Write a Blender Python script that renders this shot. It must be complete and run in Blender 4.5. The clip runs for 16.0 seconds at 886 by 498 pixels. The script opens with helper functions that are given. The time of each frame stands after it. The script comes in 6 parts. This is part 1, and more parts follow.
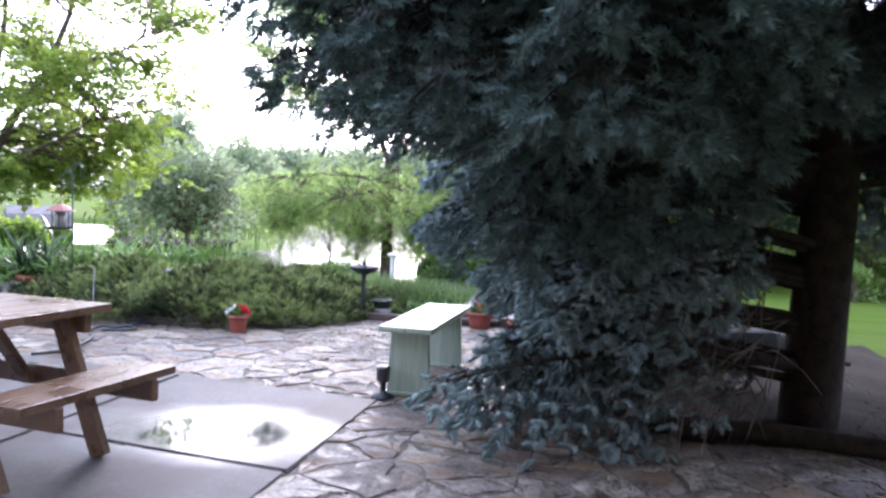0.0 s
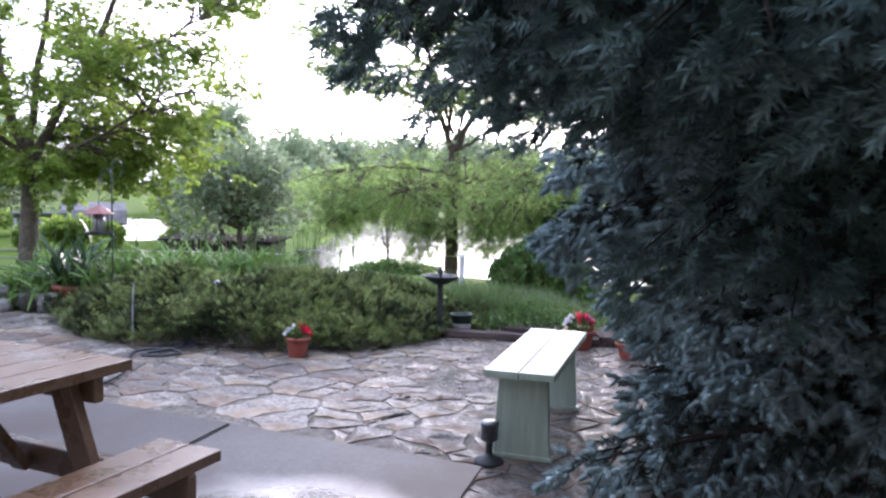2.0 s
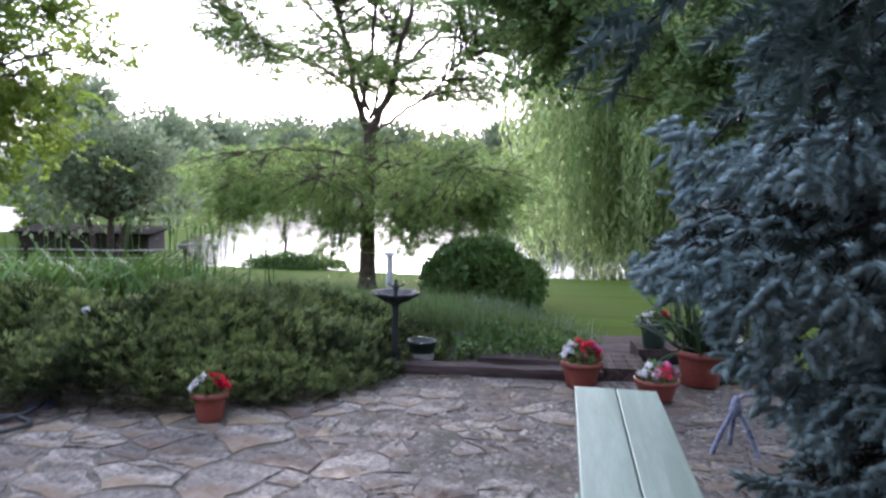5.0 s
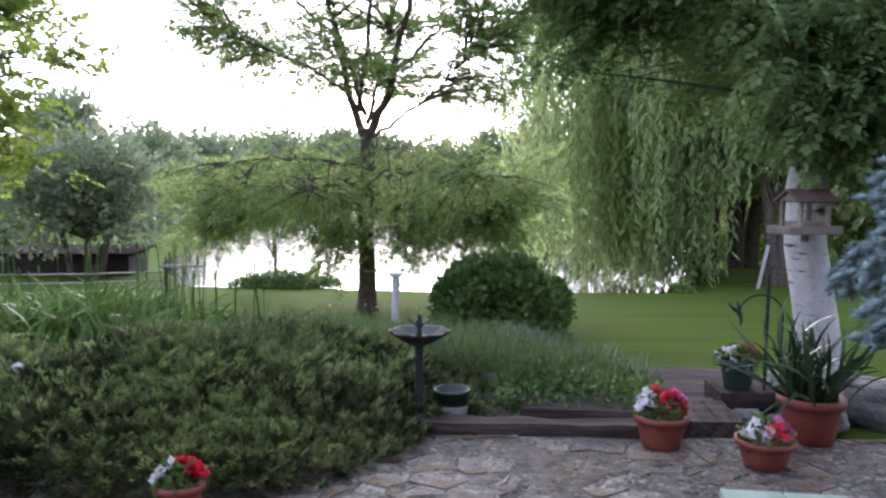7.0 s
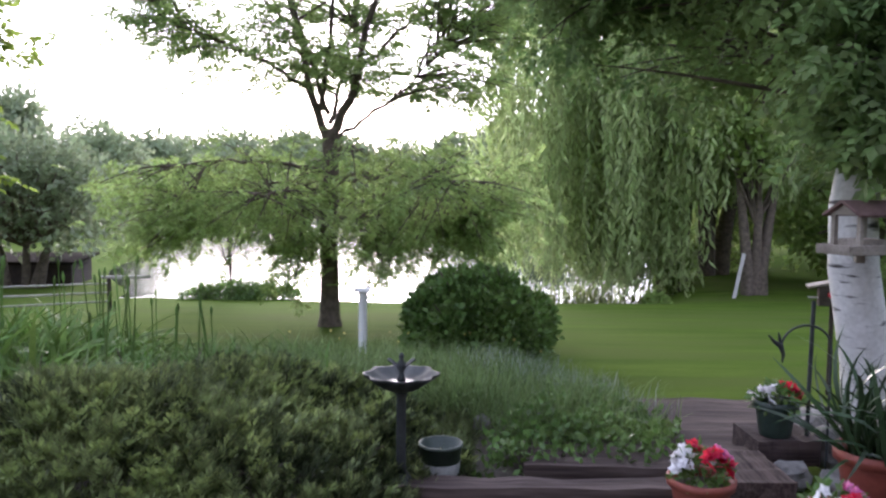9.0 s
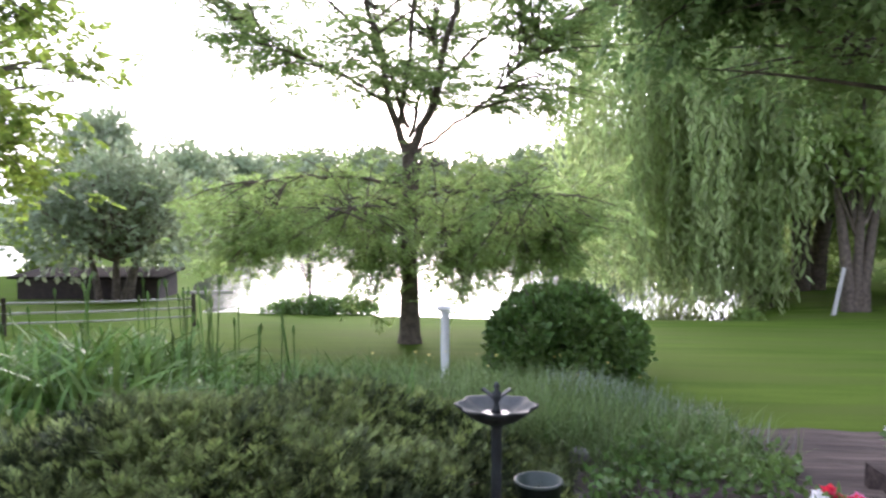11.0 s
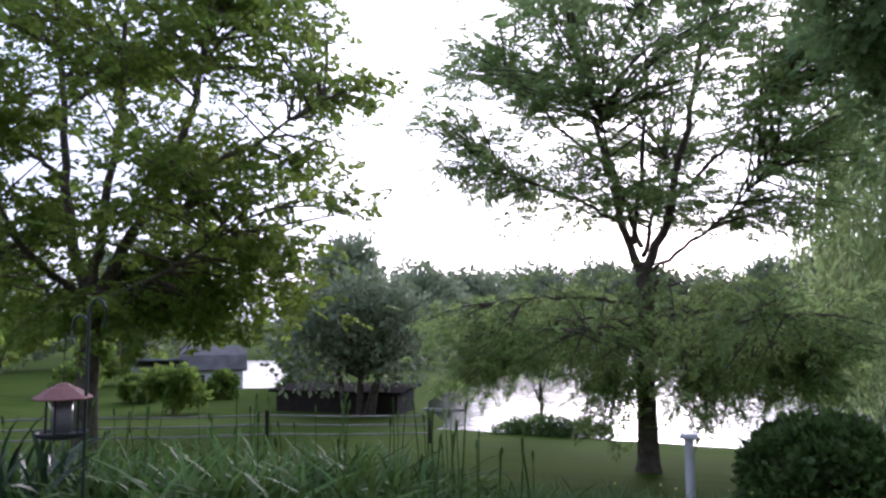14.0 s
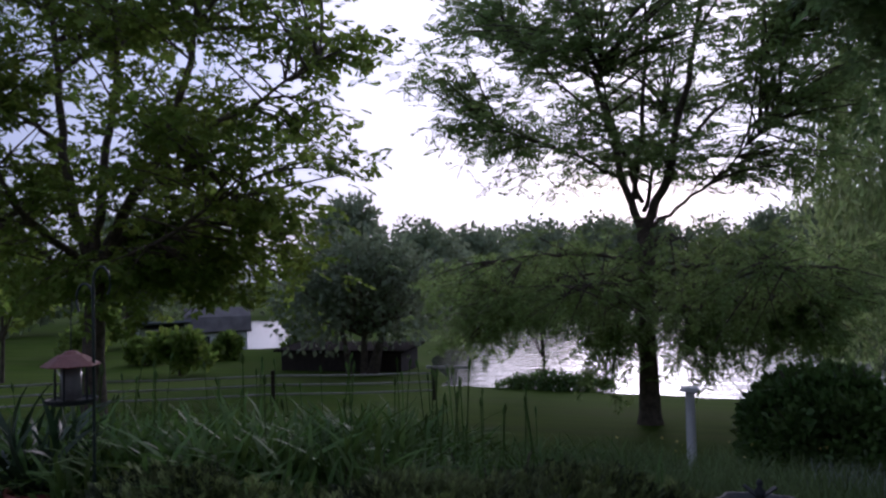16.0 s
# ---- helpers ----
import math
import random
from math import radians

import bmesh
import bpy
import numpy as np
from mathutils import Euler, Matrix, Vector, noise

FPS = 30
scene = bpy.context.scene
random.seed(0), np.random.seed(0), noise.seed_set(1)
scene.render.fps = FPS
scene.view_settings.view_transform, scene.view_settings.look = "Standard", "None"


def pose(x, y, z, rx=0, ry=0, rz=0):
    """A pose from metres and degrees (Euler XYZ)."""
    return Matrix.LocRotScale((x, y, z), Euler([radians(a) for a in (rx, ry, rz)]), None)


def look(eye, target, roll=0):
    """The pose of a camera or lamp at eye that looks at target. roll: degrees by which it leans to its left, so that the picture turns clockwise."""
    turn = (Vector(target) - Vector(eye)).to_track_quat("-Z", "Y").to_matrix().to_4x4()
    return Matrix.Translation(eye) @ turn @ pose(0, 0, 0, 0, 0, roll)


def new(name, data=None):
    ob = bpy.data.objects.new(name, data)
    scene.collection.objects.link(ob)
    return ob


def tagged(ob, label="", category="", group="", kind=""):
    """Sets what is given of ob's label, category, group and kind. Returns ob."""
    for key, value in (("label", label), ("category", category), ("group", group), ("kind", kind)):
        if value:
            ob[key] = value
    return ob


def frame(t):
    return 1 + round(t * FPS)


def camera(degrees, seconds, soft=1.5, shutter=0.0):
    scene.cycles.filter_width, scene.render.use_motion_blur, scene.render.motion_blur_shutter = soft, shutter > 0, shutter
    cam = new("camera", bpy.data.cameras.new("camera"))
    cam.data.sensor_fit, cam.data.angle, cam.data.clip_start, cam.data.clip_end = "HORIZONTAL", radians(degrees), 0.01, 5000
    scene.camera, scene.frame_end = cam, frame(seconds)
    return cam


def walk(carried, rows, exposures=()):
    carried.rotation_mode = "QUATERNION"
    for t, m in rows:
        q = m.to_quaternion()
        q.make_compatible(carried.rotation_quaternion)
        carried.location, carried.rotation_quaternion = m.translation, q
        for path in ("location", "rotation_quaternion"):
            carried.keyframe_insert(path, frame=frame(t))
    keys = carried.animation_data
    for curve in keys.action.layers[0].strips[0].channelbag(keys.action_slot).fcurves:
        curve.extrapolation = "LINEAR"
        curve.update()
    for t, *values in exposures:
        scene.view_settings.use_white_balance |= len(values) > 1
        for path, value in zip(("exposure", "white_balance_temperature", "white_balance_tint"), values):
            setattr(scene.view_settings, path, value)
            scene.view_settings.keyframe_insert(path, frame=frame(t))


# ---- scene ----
cam = camera(60.0, 16.0, soft=2.4, shutter=0.4)
PATH = [
    (0, (0.536, 1.954, 1.268), (0.276, 3.933, 1.142), 2.0),
    (0.3, (0.476, 2.136, 1.253), (0.211, 4.117, 1.173), 2.5),
    (0.5, (0.485, 2.207, 1.262), (0.213, 4.184, 1.121), 2.1),
    (1, (0.36, 2.456, 1.251), (0.114, 4.433, 1.076), 4.2),
    (1.5, (0.21, 2.794, 1.264), (-0.159, 4.756, 1.145), 2.3),
    (2, (0.023, 3.049, 1.327), (-0.362, 5.005, 1.171), 1.3),
    (2.3, (-0.048, 3.203, 1.318), (-0.348, 5.177, 1.206), 0.5),
    (2.5, (-0.118, 3.317, 1.323), (-0.416, 5.288, 1.163), 0.9),
    (3, (-0.316, 3.559, 1.342), (-0.507, 5.546, 1.224), -0.1),
    (3.5, (-0.525, 3.796, 1.365), (-0.649, 5.778, 1.129), -1.3),
    (4, (-0.595, 4.165, 1.325), (-0.743, 6.156, 1.186), -0.2),
    (4.4, (-0.678, 4.319, 1.366), (-0.78, 6.301, 1.119), 1.5),
    (4.5, (-0.766, 4.345, 1.343), (-0.853, 6.327, 1.095), 2.0),
    (5, (-0.794, 4.599, 1.358), (-0.876, 6.588, 1.166), 1.4),
    (5.2, (-0.81, 4.725, 1.365), (-0.882, 6.716, 1.196), 0.0),
    (7.3, (-1.111, 5.841, 1.332), (-1.158, 7.833, 1.169), 0.4),
    (7.5, (-1.12, 5.94, 1.334), (-1.159, 7.933, 1.174), 0.5),
    (8, (-1.164, 6.173, 1.341), (-1.156, 8.167, 1.186), 0.2),
    (8.2, (-1.175, 6.25, 1.344), (-1.132, 8.242, 1.175), 0.7),
    (10.3, (-1.307, 6.683, 1.365), (-1.265, 8.679, 1.242), 0.1),
    (10.5, (-1.304, 6.7, 1.363), (-1.302, 8.696, 1.233), 0.2),
    (11, (-1.324, 6.732, 1.368), (-1.468, 8.723, 1.247), -0.1),
    (11.5, (-1.346, 6.715, 1.372), (-1.653, 8.689, 1.287), -0.1),
    (12, (-1.36, 6.73, 1.383), (-1.838, 8.671, 1.335), -0.3),
    (12.5, (-1.371, 6.701, 1.397), (-1.954, 8.613, 1.419), -0.5),
    (13, (-1.375, 6.695, 1.401), (-2.031, 8.583, 1.48), -0.6),
    (13.5, (-1.375, 6.68, 1.404), (-2.063, 8.553, 1.54), -0.3),
    (14, (-1.381, 6.648, 1.413), (-2.091, 8.509, 1.598), -0.3),
    (14.5, (-1.382, 6.635, 1.422), (-2.1, 8.488, 1.641), -0.2),
    (15, (-1.386, 6.633, 1.422), (-2.102, 8.49, 1.613), -0.2),
    (15.5, (-1.376, 6.639, 1.433), (-2.089, 8.503, 1.558), -1.3),
    (16, (-1.377, 6.638, 1.436), (-2.093, 8.504, 1.51), -1.4),
]
EXPOSURES = [(0, 2.85, 5950, 27), (0.5, 2.7, 5950, 27), (1, 2.45, 5950, 27), (1.5, 2.5, 5950, 27), (2.5, 2.05, 5950, 27), (5, 1.80, 5950, 25), (8, 1.72, 6200, 26), (11, 2.2, 6350, 24), (12.5, 1.1, 6000, 27), (13.5, 0.85, 5800, 30), (14, 0.72, 5800, 30), (14.5, 0.2, 5750, 30), (15, -0.2, 5700, 30), (16, -0.65, 5650, 31)]
walk(cam, [(t, look(eye, target, roll)) for t, eye, target, roll in PATH], EXPOSURES)

# ---- world and sun ----
world = bpy.data.worlds.new("sky")
scene.world = world
world.use_nodes = True
wn, wl = world.node_tree.nodes, world.node_tree.links
sky = wn.new("ShaderNodeTexSky")
sky.sky_type, sky.sun_disc = "NISHITA", False
SUN_EL, SUN_AZ = 18.0, -7.0  # degrees above the horizon, and to the right of +y
sky.sun_elevation, sky.sun_rotation = radians(SUN_EL), radians(SUN_AZ)
sky.air_density, sky.dust_density, sky.ozone_density = 1.0, 4.0, 1.0
# thin bright cloud over most of the sky
wtc, wmap, cloud, cramp, cmix = wn.new("ShaderNodeTexCoord"), wn.new("ShaderNodeMapping"), wn.new("ShaderNodeTexNoise"), wn.new("ShaderNodeValToRGB"), wn.new("ShaderNodeMixRGB")
wmap.inputs["Scale"].default_value = (1, 1, 2.5)
cloud.inputs["Scale"].default_value, cloud.inputs["Detail"].default_value = 1.6, 5
cramp.color_ramp.elements[0].position, cramp.color_ramp.elements[1].position = 0.25, 0.62
cramp.color_ramp.elements[0].color, cramp.color_ramp.elements[1].color = (0.45, 0.45, 0.45, 1), (0.9, 0.9, 0.9, 1)
wdot, wpos = wn.new("ShaderNodeVectorMath"), wn.new("ShaderNodeMath")
wdot.operation, wpos.operation = "DOT_PRODUCT", "MAXIMUM"
wdot.inputs[1].default_value = (math.sin(radians(SUN_AZ)) * math.cos(radians(SUN_EL)), math.cos(radians(SUN_AZ)) * math.cos(radians(SUN_EL)), math.sin(radians(SUN_EL)))
wpos.inputs[1].default_value = 0.0
wl.new(wtc.outputs["Generated"], wdot.inputs[0])
wl.new(wdot.outputs["Value"], wpos.inputs[0])
# cloud light: a wide pale half towards the sun and a brighter glow about it
lobes = []
for power, gain, base, tint in ((2.5, 0.70, 0.58, (7.4, 8.7, 10.8)), (12.0, 1.15, 0.0, (9.9, 9.3, 8.6))):
    wpow, wmul, wcol = wn.new("ShaderNodeMath"), wn.new("ShaderNodeMath"), wn.new("ShaderNodeVectorMath")
    wpow.operation, wmul.operation, wcol.operation = "POWER", "MULTIPLY_ADD", "SCALE"
    wpow.inputs[1].default_value, wmul.inputs[1].default_value, wmul.inputs[2].default_value = power, gain, base
    wcol.inputs[0].default_value = tint
    wl.new(wpos.outputs[0], wpow.inputs[0])
    wl.new(wpow.outputs[0], wmul.inputs[0])
    wl.new(wmul.outputs[0], wcol.inputs["Scale"])
    lobes.append(wcol)
wsum = wn.new("ShaderNodeVectorMath")
wsum.operation = "ADD"
wl.new(lobes[0].outputs[0], wsum.inputs[0])
wl.new(lobes[1].outputs[0], wsum.inputs[1])
wl.new(wsum.outputs[0], cmix.inputs[2])
wl.new(wtc.outputs["Generated"], wmap.inputs[0])
wl.new(wmap.outputs[0], cloud.inputs["Vector"])
wl.new(cloud.outputs[0], cramp.inputs[0])
wl.new(cramp.outputs[0], cmix.inputs[0])
wl.new(sky.outputs[0], cmix.inputs[1])
wl.new(cmix.outputs[0], wn["Background"].inputs[0])
wn["Background"].inputs[1].default_value = 0.11
sun_data = bpy.data.lights.new("sun", "SUN")
sun_data.energy, sun_data.angle, sun_data.color = 1.3, radians(20), (1.0, 0.95, 0.88)
sun = new("sun", sun_data)
sa, se = radians(SUN_AZ), radians(SUN_EL)
to_sun = Vector((math.sin(sa) * math.cos(se), math.cos(sa) * math.cos(se), math.sin(se)))
sun.matrix_world = look(to_sun * 50, (0, 0, 0))


# ---- materials ----
def material(name, a, b, rough=0.8, scale=8.0, fine=60.0, bump=0.3, metal=0.0, spread=0.0, island=0.0, trans=0.0, spec=0.5, detail=6.0, c=None, cscale=1.5, wet=0.0, ends=(0.36, 0.64), grain=None):
    """A surface mottled between colours a and b (and stained with c), with fine relief. spread: brightness varied by object, island: by loose piece."""
    m = bpy.data.materials.new(name)
    m.use_nodes = True
    n, l = m.node_tree.nodes, m.node_tree.links
    p = n["Principled BSDF"]
    tc = n.new("ShaderNodeTexCoord")
    big, small = n.new("ShaderNodeTexNoise"), n.new("ShaderNodeTexNoise")
    place = tc.outputs["Object"]
    if grain:
        mp = n.new("ShaderNodeMapping")
        mp.inputs["Scale"].default_value = grain
        l.new(place, mp.inputs[0])
        place = mp.outputs[0]
    for t, s in ((big, scale), (small, fine)):
        t.inputs["Scale"].default_value, t.inputs["Detail"].default_value = s, detail
        l.new(place, t.inputs["Vector"])
    add = n.new("ShaderNodeMath")
    add.operation, add.inputs[1].default_value = "MULTIPLY_ADD", 0.6
    l.new(big.outputs[0], add.inputs[0])
    half = n.new("ShaderNodeMath")
    half.operation, half.inputs[1].default_value = "MULTIPLY", 0.4
    l.new(small.outputs[0], half.inputs[0])
    l.new(half.outputs[0], add.inputs[2])
    ramp = n.new("ShaderNodeValToRGB")
    ramp.color_ramp.elements[0].position, ramp.color_ramp.elements[1].position = ends
    ramp.color_ramp.elements[0].color, ramp.color_ramp.elements[1].color = (*a, 1), (*b, 1)
    l.new(add.outputs[0], ramp.inputs[0])
    colour = ramp.outputs[0]
    if c:
        st = n.new("ShaderNodeTexNoise")
        st.inputs["Scale"].default_value, st.inputs["Detail"].default_value = cscale, 5
        l.new(place, st.inputs["Vector"])
        sr = n.new("ShaderNodeValToRGB")
        sr.color_ramp.elements[0].position, sr.color_ramp.elements[1].position = 0.48, 0.62
        l.new(st.outputs[0], sr.inputs[0])
        mix = n.new("ShaderNodeMixRGB")
        mix.inputs[2].default_value = (*c, 1)
        l.new(sr.outputs[0], mix.inputs[0])
        l.new(colour, mix.inputs[1])
        colour = mix.outputs[0]
    if spread or island:
        src = n.new("ShaderNodeObjectInfo").outputs["Random"] if spread else n.new("ShaderNodeNewGeometry").outputs["Random Per Island"]
        mr = n.new("ShaderNodeMapRange")
        w = spread or island
        mr.inputs[3].default_value, mr.inputs[4].default_value = 1 - w, 1 + w * 0.8
        l.new(src, mr.inputs[0])
        hsv = n.new("ShaderNodeHueSaturation")
        l.new(mr.outputs[0], hsv.inputs["Value"])
        mh = n.new("ShaderNodeMapRange")
        mh.inputs[3].default_value, mh.inputs[4].default_value = 0.5 - 0.03 * w, 0.5 + 0.03 * w
        l.new(src, mh.inputs[0])
        l.new(mh.outputs[0], hsv.inputs["Hue"])
        l.new(colour, hsv.inputs["Color"])
        colour = hsv.outputs[0]
    l.new(colour, p.inputs["Base Color"])
    p.inputs["Roughness"].default_value, p.inputs["Metallic"].default_value = rough, metal
    p.inputs["Specular IOR Level"].default_value = spec
    if wet:
        wr = n.new("ShaderNodeMapRange")
        wr.inputs[1].default_value, wr.inputs[2].default_value = 0.4, 0.6
        wr.inputs[3].default_value, wr.inputs[4].default_value = wet, rough
        l.new(big.outputs[0], wr.inputs[0])
        l.new(wr.outputs[0], p.inputs["Roughness"])
    if bump:
        bp = n.new("ShaderNodeBump")
        bp.inputs["Strength"].default_value, bp.inputs["Distance"].default_value = bump, 0.01
        l.new(add.outputs[0], bp.inputs["Height"])
        l.new(bp.outputs[0], p.inputs["Normal"])
    if trans:
        tr = n.new("ShaderNodeBsdfTranslucent")
        mx = n.new("ShaderNodeMixShader")
        mx.inputs[0].default_value = trans
        l.new(colour, tr.inputs[0])
        l.new(p.outputs[0], mx.inputs[1])
        l.new(tr.outputs[0], mx.inputs[2])
        l.new(mx.outputs[0], n["Material Output"].inputs[0])
    return m


def leaf_material(name, a, b, trans=0.35, rough=0.5, island=0.35, scale=1.5, ends=(0.36, 0.64)):
    return material(name, a, b, rough, scale, 20, 0, island=island, trans=trans, spec=0.35, detail=2, ends=ends)


M_STONE = material("flagstone", (0.038, 0.028, 0.021), (0.33, 0.296, 0.252), 0.85, 9, 42, 1.0, spread=0.45, c=(0.17, 0.12, 0.078), cscale=2.0, wet=0.42, spec=0.3, ends=(0.40, 0.63))
M_STONE_REST = material("flagstone beyond", (0.038, 0.028, 0.021), (0.33, 0.296, 0.252), 0.85, 9, 42, 1.0, island=0.45, c=(0.17, 0.12, 0.078), cscale=2.0, wet=0.42, spec=0.3, ends=(0.40, 0.63))
M_SOIL = material("joint soil", (0.035, 0.028, 0.022), (0.15, 0.128, 0.105), 0.9, 16, 70, 1.0, c=(0.06, 0.048, 0.032), cscale=5, ends=(0.38, 0.62))
M_JOINT = material("damp joint earth", (0.06, 0.05, 0.04), (0.20, 0.172, 0.14), 0.9, 16, 70, 1.0, c=(0.075, 0.07, 0.045), cscale=5, ends=(0.38, 0.62))
PUDDLE = (-1.15, 5.75)  # where rain stands on the slabs


def concrete_material():
    m = material("damp concrete", (0.05, 0.046, 0.044), (0.095, 0.089, 0.084), 0.6, 1.2, 45, 0.2, c=(0.055, 0.045, 0.04), cscale=1.1, spec=0.25)
    n, l = m.node_tree.nodes, m.node_tree.links
    p = n["Principled BSDF"]
    tc, mp, dist, nz, add = n.new("ShaderNodeTexCoord"), n.new("ShaderNodeMapping"), n.new("ShaderNodeVectorMath"), n.new("ShaderNodeTexNoise"), n.new("ShaderNodeMath")
    mp.inputs["Location"].default_value, mp.inputs["Scale"].default_value = (-PUDDLE[0], -PUDDLE[1] * 1.5, 0), (1, 1.5, 1)
    dist.operation, add.operation, add.inputs[1].default_value = "LENGTH", "MULTIPLY_ADD", 0.55
    nz.inputs["Scale"].default_value, nz.inputs["Detail"].default_value = 2.2, 5
    l.new(tc.outputs["Object"], mp.inputs[0])
    l.new(mp.outputs[0], dist.inputs[0])
    l.new(tc.outputs["Object"], nz.inputs["Vector"])
    l.new(nz.outputs[0], add.inputs[0])
    l.new(dist.outputs["Value"], add.inputs[2])
    for target, lo, hi in (("Roughness", 0.035, 0.6), ("Specular IOR Level", 0.5, 0.22)):
        r = n.new("ShaderNodeMapRange")
        r.inputs[1].default_value, r.inputs[2].default_value, r.inputs[3].default_value, r.inputs[4].default_value = 0.62, 1.15, lo, hi
        l.new(add.outputs[0], r.inputs[0])
        l.new(r.outputs[0], p.inputs[target])
    bump = p.inputs["Normal"].links[0].from_node
    b = n.new("ShaderNodeMapRange")
    b.inputs[1].default_value, b.inputs[2].default_value, b.inputs[3].default_value, b.inputs[4].default_value = 0.8, 1.2, 0.0, 0.2
    l.new(add.outputs[0], b.inputs[0])
    l.new(b.outputs[0], bump.inputs["Strength"])
    return m


M_CONCRETE = concrete_material()
M_TABLE = material("stained pine", (0.075, 0.040, 0.021), (0.165, 0.098, 0.054), 0.4, 5, 50, 0.25, spread=0.15, wet=0.22)
M_GREEN = material("pale green paint", (0.29, 0.37, 0.28), (0.40, 0.48, 0.385), 0.45, 3, 14, 0.25, c=(0.30, 0.37, 0.285), cscale=2, grain=(9, 0.8, 0.8))
M_TERRA = material("terracotta plastic", (0.21, 0.045, 0.03), (0.29, 0.07, 0.045), 0.55, 6, 40, 0.15)
M_BLACK = material("black metal", (0.012, 0.014, 0.015), (0.035, 0.04, 0.04), 0.6, 9, 60, 0.2)
M_DKGREEN = material("dark green plastic", (0.015, 0.03, 0.022), (0.03, 0.05, 0.038), 0.45, 8, 60, 0.1)
M_WHITE = material("white paint", (0.68, 0.68, 0.66), (0.80, 0.80, 0.78), 0.5, 5, 50, 0.1)
M_GREYROOF = material("grey shingles", (0.14, 0.15, 0.17), (0.24, 0.25, 0.27), 0.8, 3, 30, 0.4)
M_STEP = material("weathered step timber", (0.030, 0.020, 0.019), (0.115, 0.084, 0.076), 0.85, 2.2, 9, 1.0, spread=0.25, spec=0.2, grain=(0.35, 7, 7), ends=(0.38, 0.66))
M_TIMBER = material("weathered timber", (0.035, 0.028, 0.024), (0.10, 0.080, 0.068), 0.95, 4, 60, 0.8, spread=0.2, spec=0.08)
M_PALERAIL = material("pale weathered rail", (0.36, 0.34, 0.31), (0.5, 0.48, 0.45), 0.8, 8, 60, 0.3)
M_GREYWOOD = material("grey cedar", (0.20, 0.165, 0.13), (0.36, 0.31, 0.26), 0.75, 8, 70, 0.5, spread=0.12)
M_ROCK = material("grey boulder", (0.09, 0.085, 0.08), (0.25, 0.24, 0.23), 0.8, 7, 40, 0.9)
M_BARK = material("grey brown bark", (0.055, 0.042, 0.033), (0.17, 0.13, 0.10), 0.9, 12, 60, 1.0)
M_BARKDK = material("dark conifer bark", (0.014, 0.011, 0.009), (0.04, 0.031, 0.025), 0.95, 12, 60, 1.0, spec=0.1)
M_LAWN = material("mown lawn", (0.040, 0.076, 0.010), (0.080, 0.122, 0.019), 1.0, 1.5, 60, 0.6, c=(0.066, 0.094, 0.020), cscale=0.5, spec=0.02, grain=(0.35, 2.4, 1))
M_SPRUCE = leaf_material("blue spruce tips", (0.15, 0.222, 0.222), (0.33, 0.43, 0.42), 0.10, 0.85, 0.22, 2.0)
# older needles taken near black: the shade inside the boughs is in this colour
M_SPRUCE_IN = leaf_material("shaded old spruce needles", (0.018, 0.028, 0.022), (0.045, 0.062, 0.05), 0.08, 0.6, 0.3, 2.0)
# greener copy of the tip material, darkened so the near boughs read as shaded
M_SPRUCE_GR_SHADED = leaf_material("shaded green spruce needles", (0.045, 0.09, 0.078), (0.115, 0.175, 0.155), 0.12, 0.6, 0.3, 2.0)
# dark sprays and light tips carry part of the clumps' shading as colour
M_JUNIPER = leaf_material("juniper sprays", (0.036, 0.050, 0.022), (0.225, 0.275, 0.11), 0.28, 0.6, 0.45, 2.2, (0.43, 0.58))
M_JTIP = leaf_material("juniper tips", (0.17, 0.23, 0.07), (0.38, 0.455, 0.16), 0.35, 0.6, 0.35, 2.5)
M_LILY = leaf_material("strap leaves", (0.065, 0.14, 0.03), (0.16, 0.26, 0.06), 0.38, 0.55)
M_LAVENDER = leaf_material("grey green blades", (0.10, 0.165, 0.05), (0.22, 0.30, 0.11), 0.3, 0.6)
M_SHRUB = leaf_material("glossy shrub leaves", (0.07, 0.14, 0.035), (0.17, 0.27, 0.075), 0.35, 0.38)
M_LOCUST = leaf_material("locust leaflets", (0.18, 0.28, 0.085), (0.34, 0.445, 0.165), 0.68)
M_MAPLE = leaf_material("broad tree leaves", (0.13, 0.21, 0.036), (0.28, 0.365, 0.072), 0.64)
M_BIRCHLEAF = leaf_material("birch leaves", (0.13, 0.215, 0.072), (0.26, 0.36, 0.132), 0.6)
M_WILLOW = leaf_material("willow leaves", (0.28, 0.38, 0.14), (0.50, 0.58, 0.27), 0.68)
# paler and greyer than near leaves: the haze of distance is in the colour
M_FAR = leaf_material("hazed far leaves", (0.19, 0.25, 0.13), (0.32, 0.37, 0.22), 0.45, island=0.3, scale=0.3)
M_BANK = leaf_material("bank tree leaves", (0.15, 0.24, 0.06), (0.31, 0.41, 0.12), 0.55)
M_GREYLEAF = leaf_material("grey green leaves", (0.15, 0.20, 0.105), (0.28, 0.33, 0.20), 0.4)
M_RED = leaf_material("red petals", (0.52, 0.008, 0.035), (0.72, 0.025, 0.09), 0.3)
M_PINK = leaf_material("pink petals", (0.55, 0.10, 0.28), (0.75, 0.25, 0.45), 0.3)
M_PETALWHITE = leaf_material("white petals", (0.75, 0.73, 0.74), (0.82, 0.80, 0.80), 0.3)


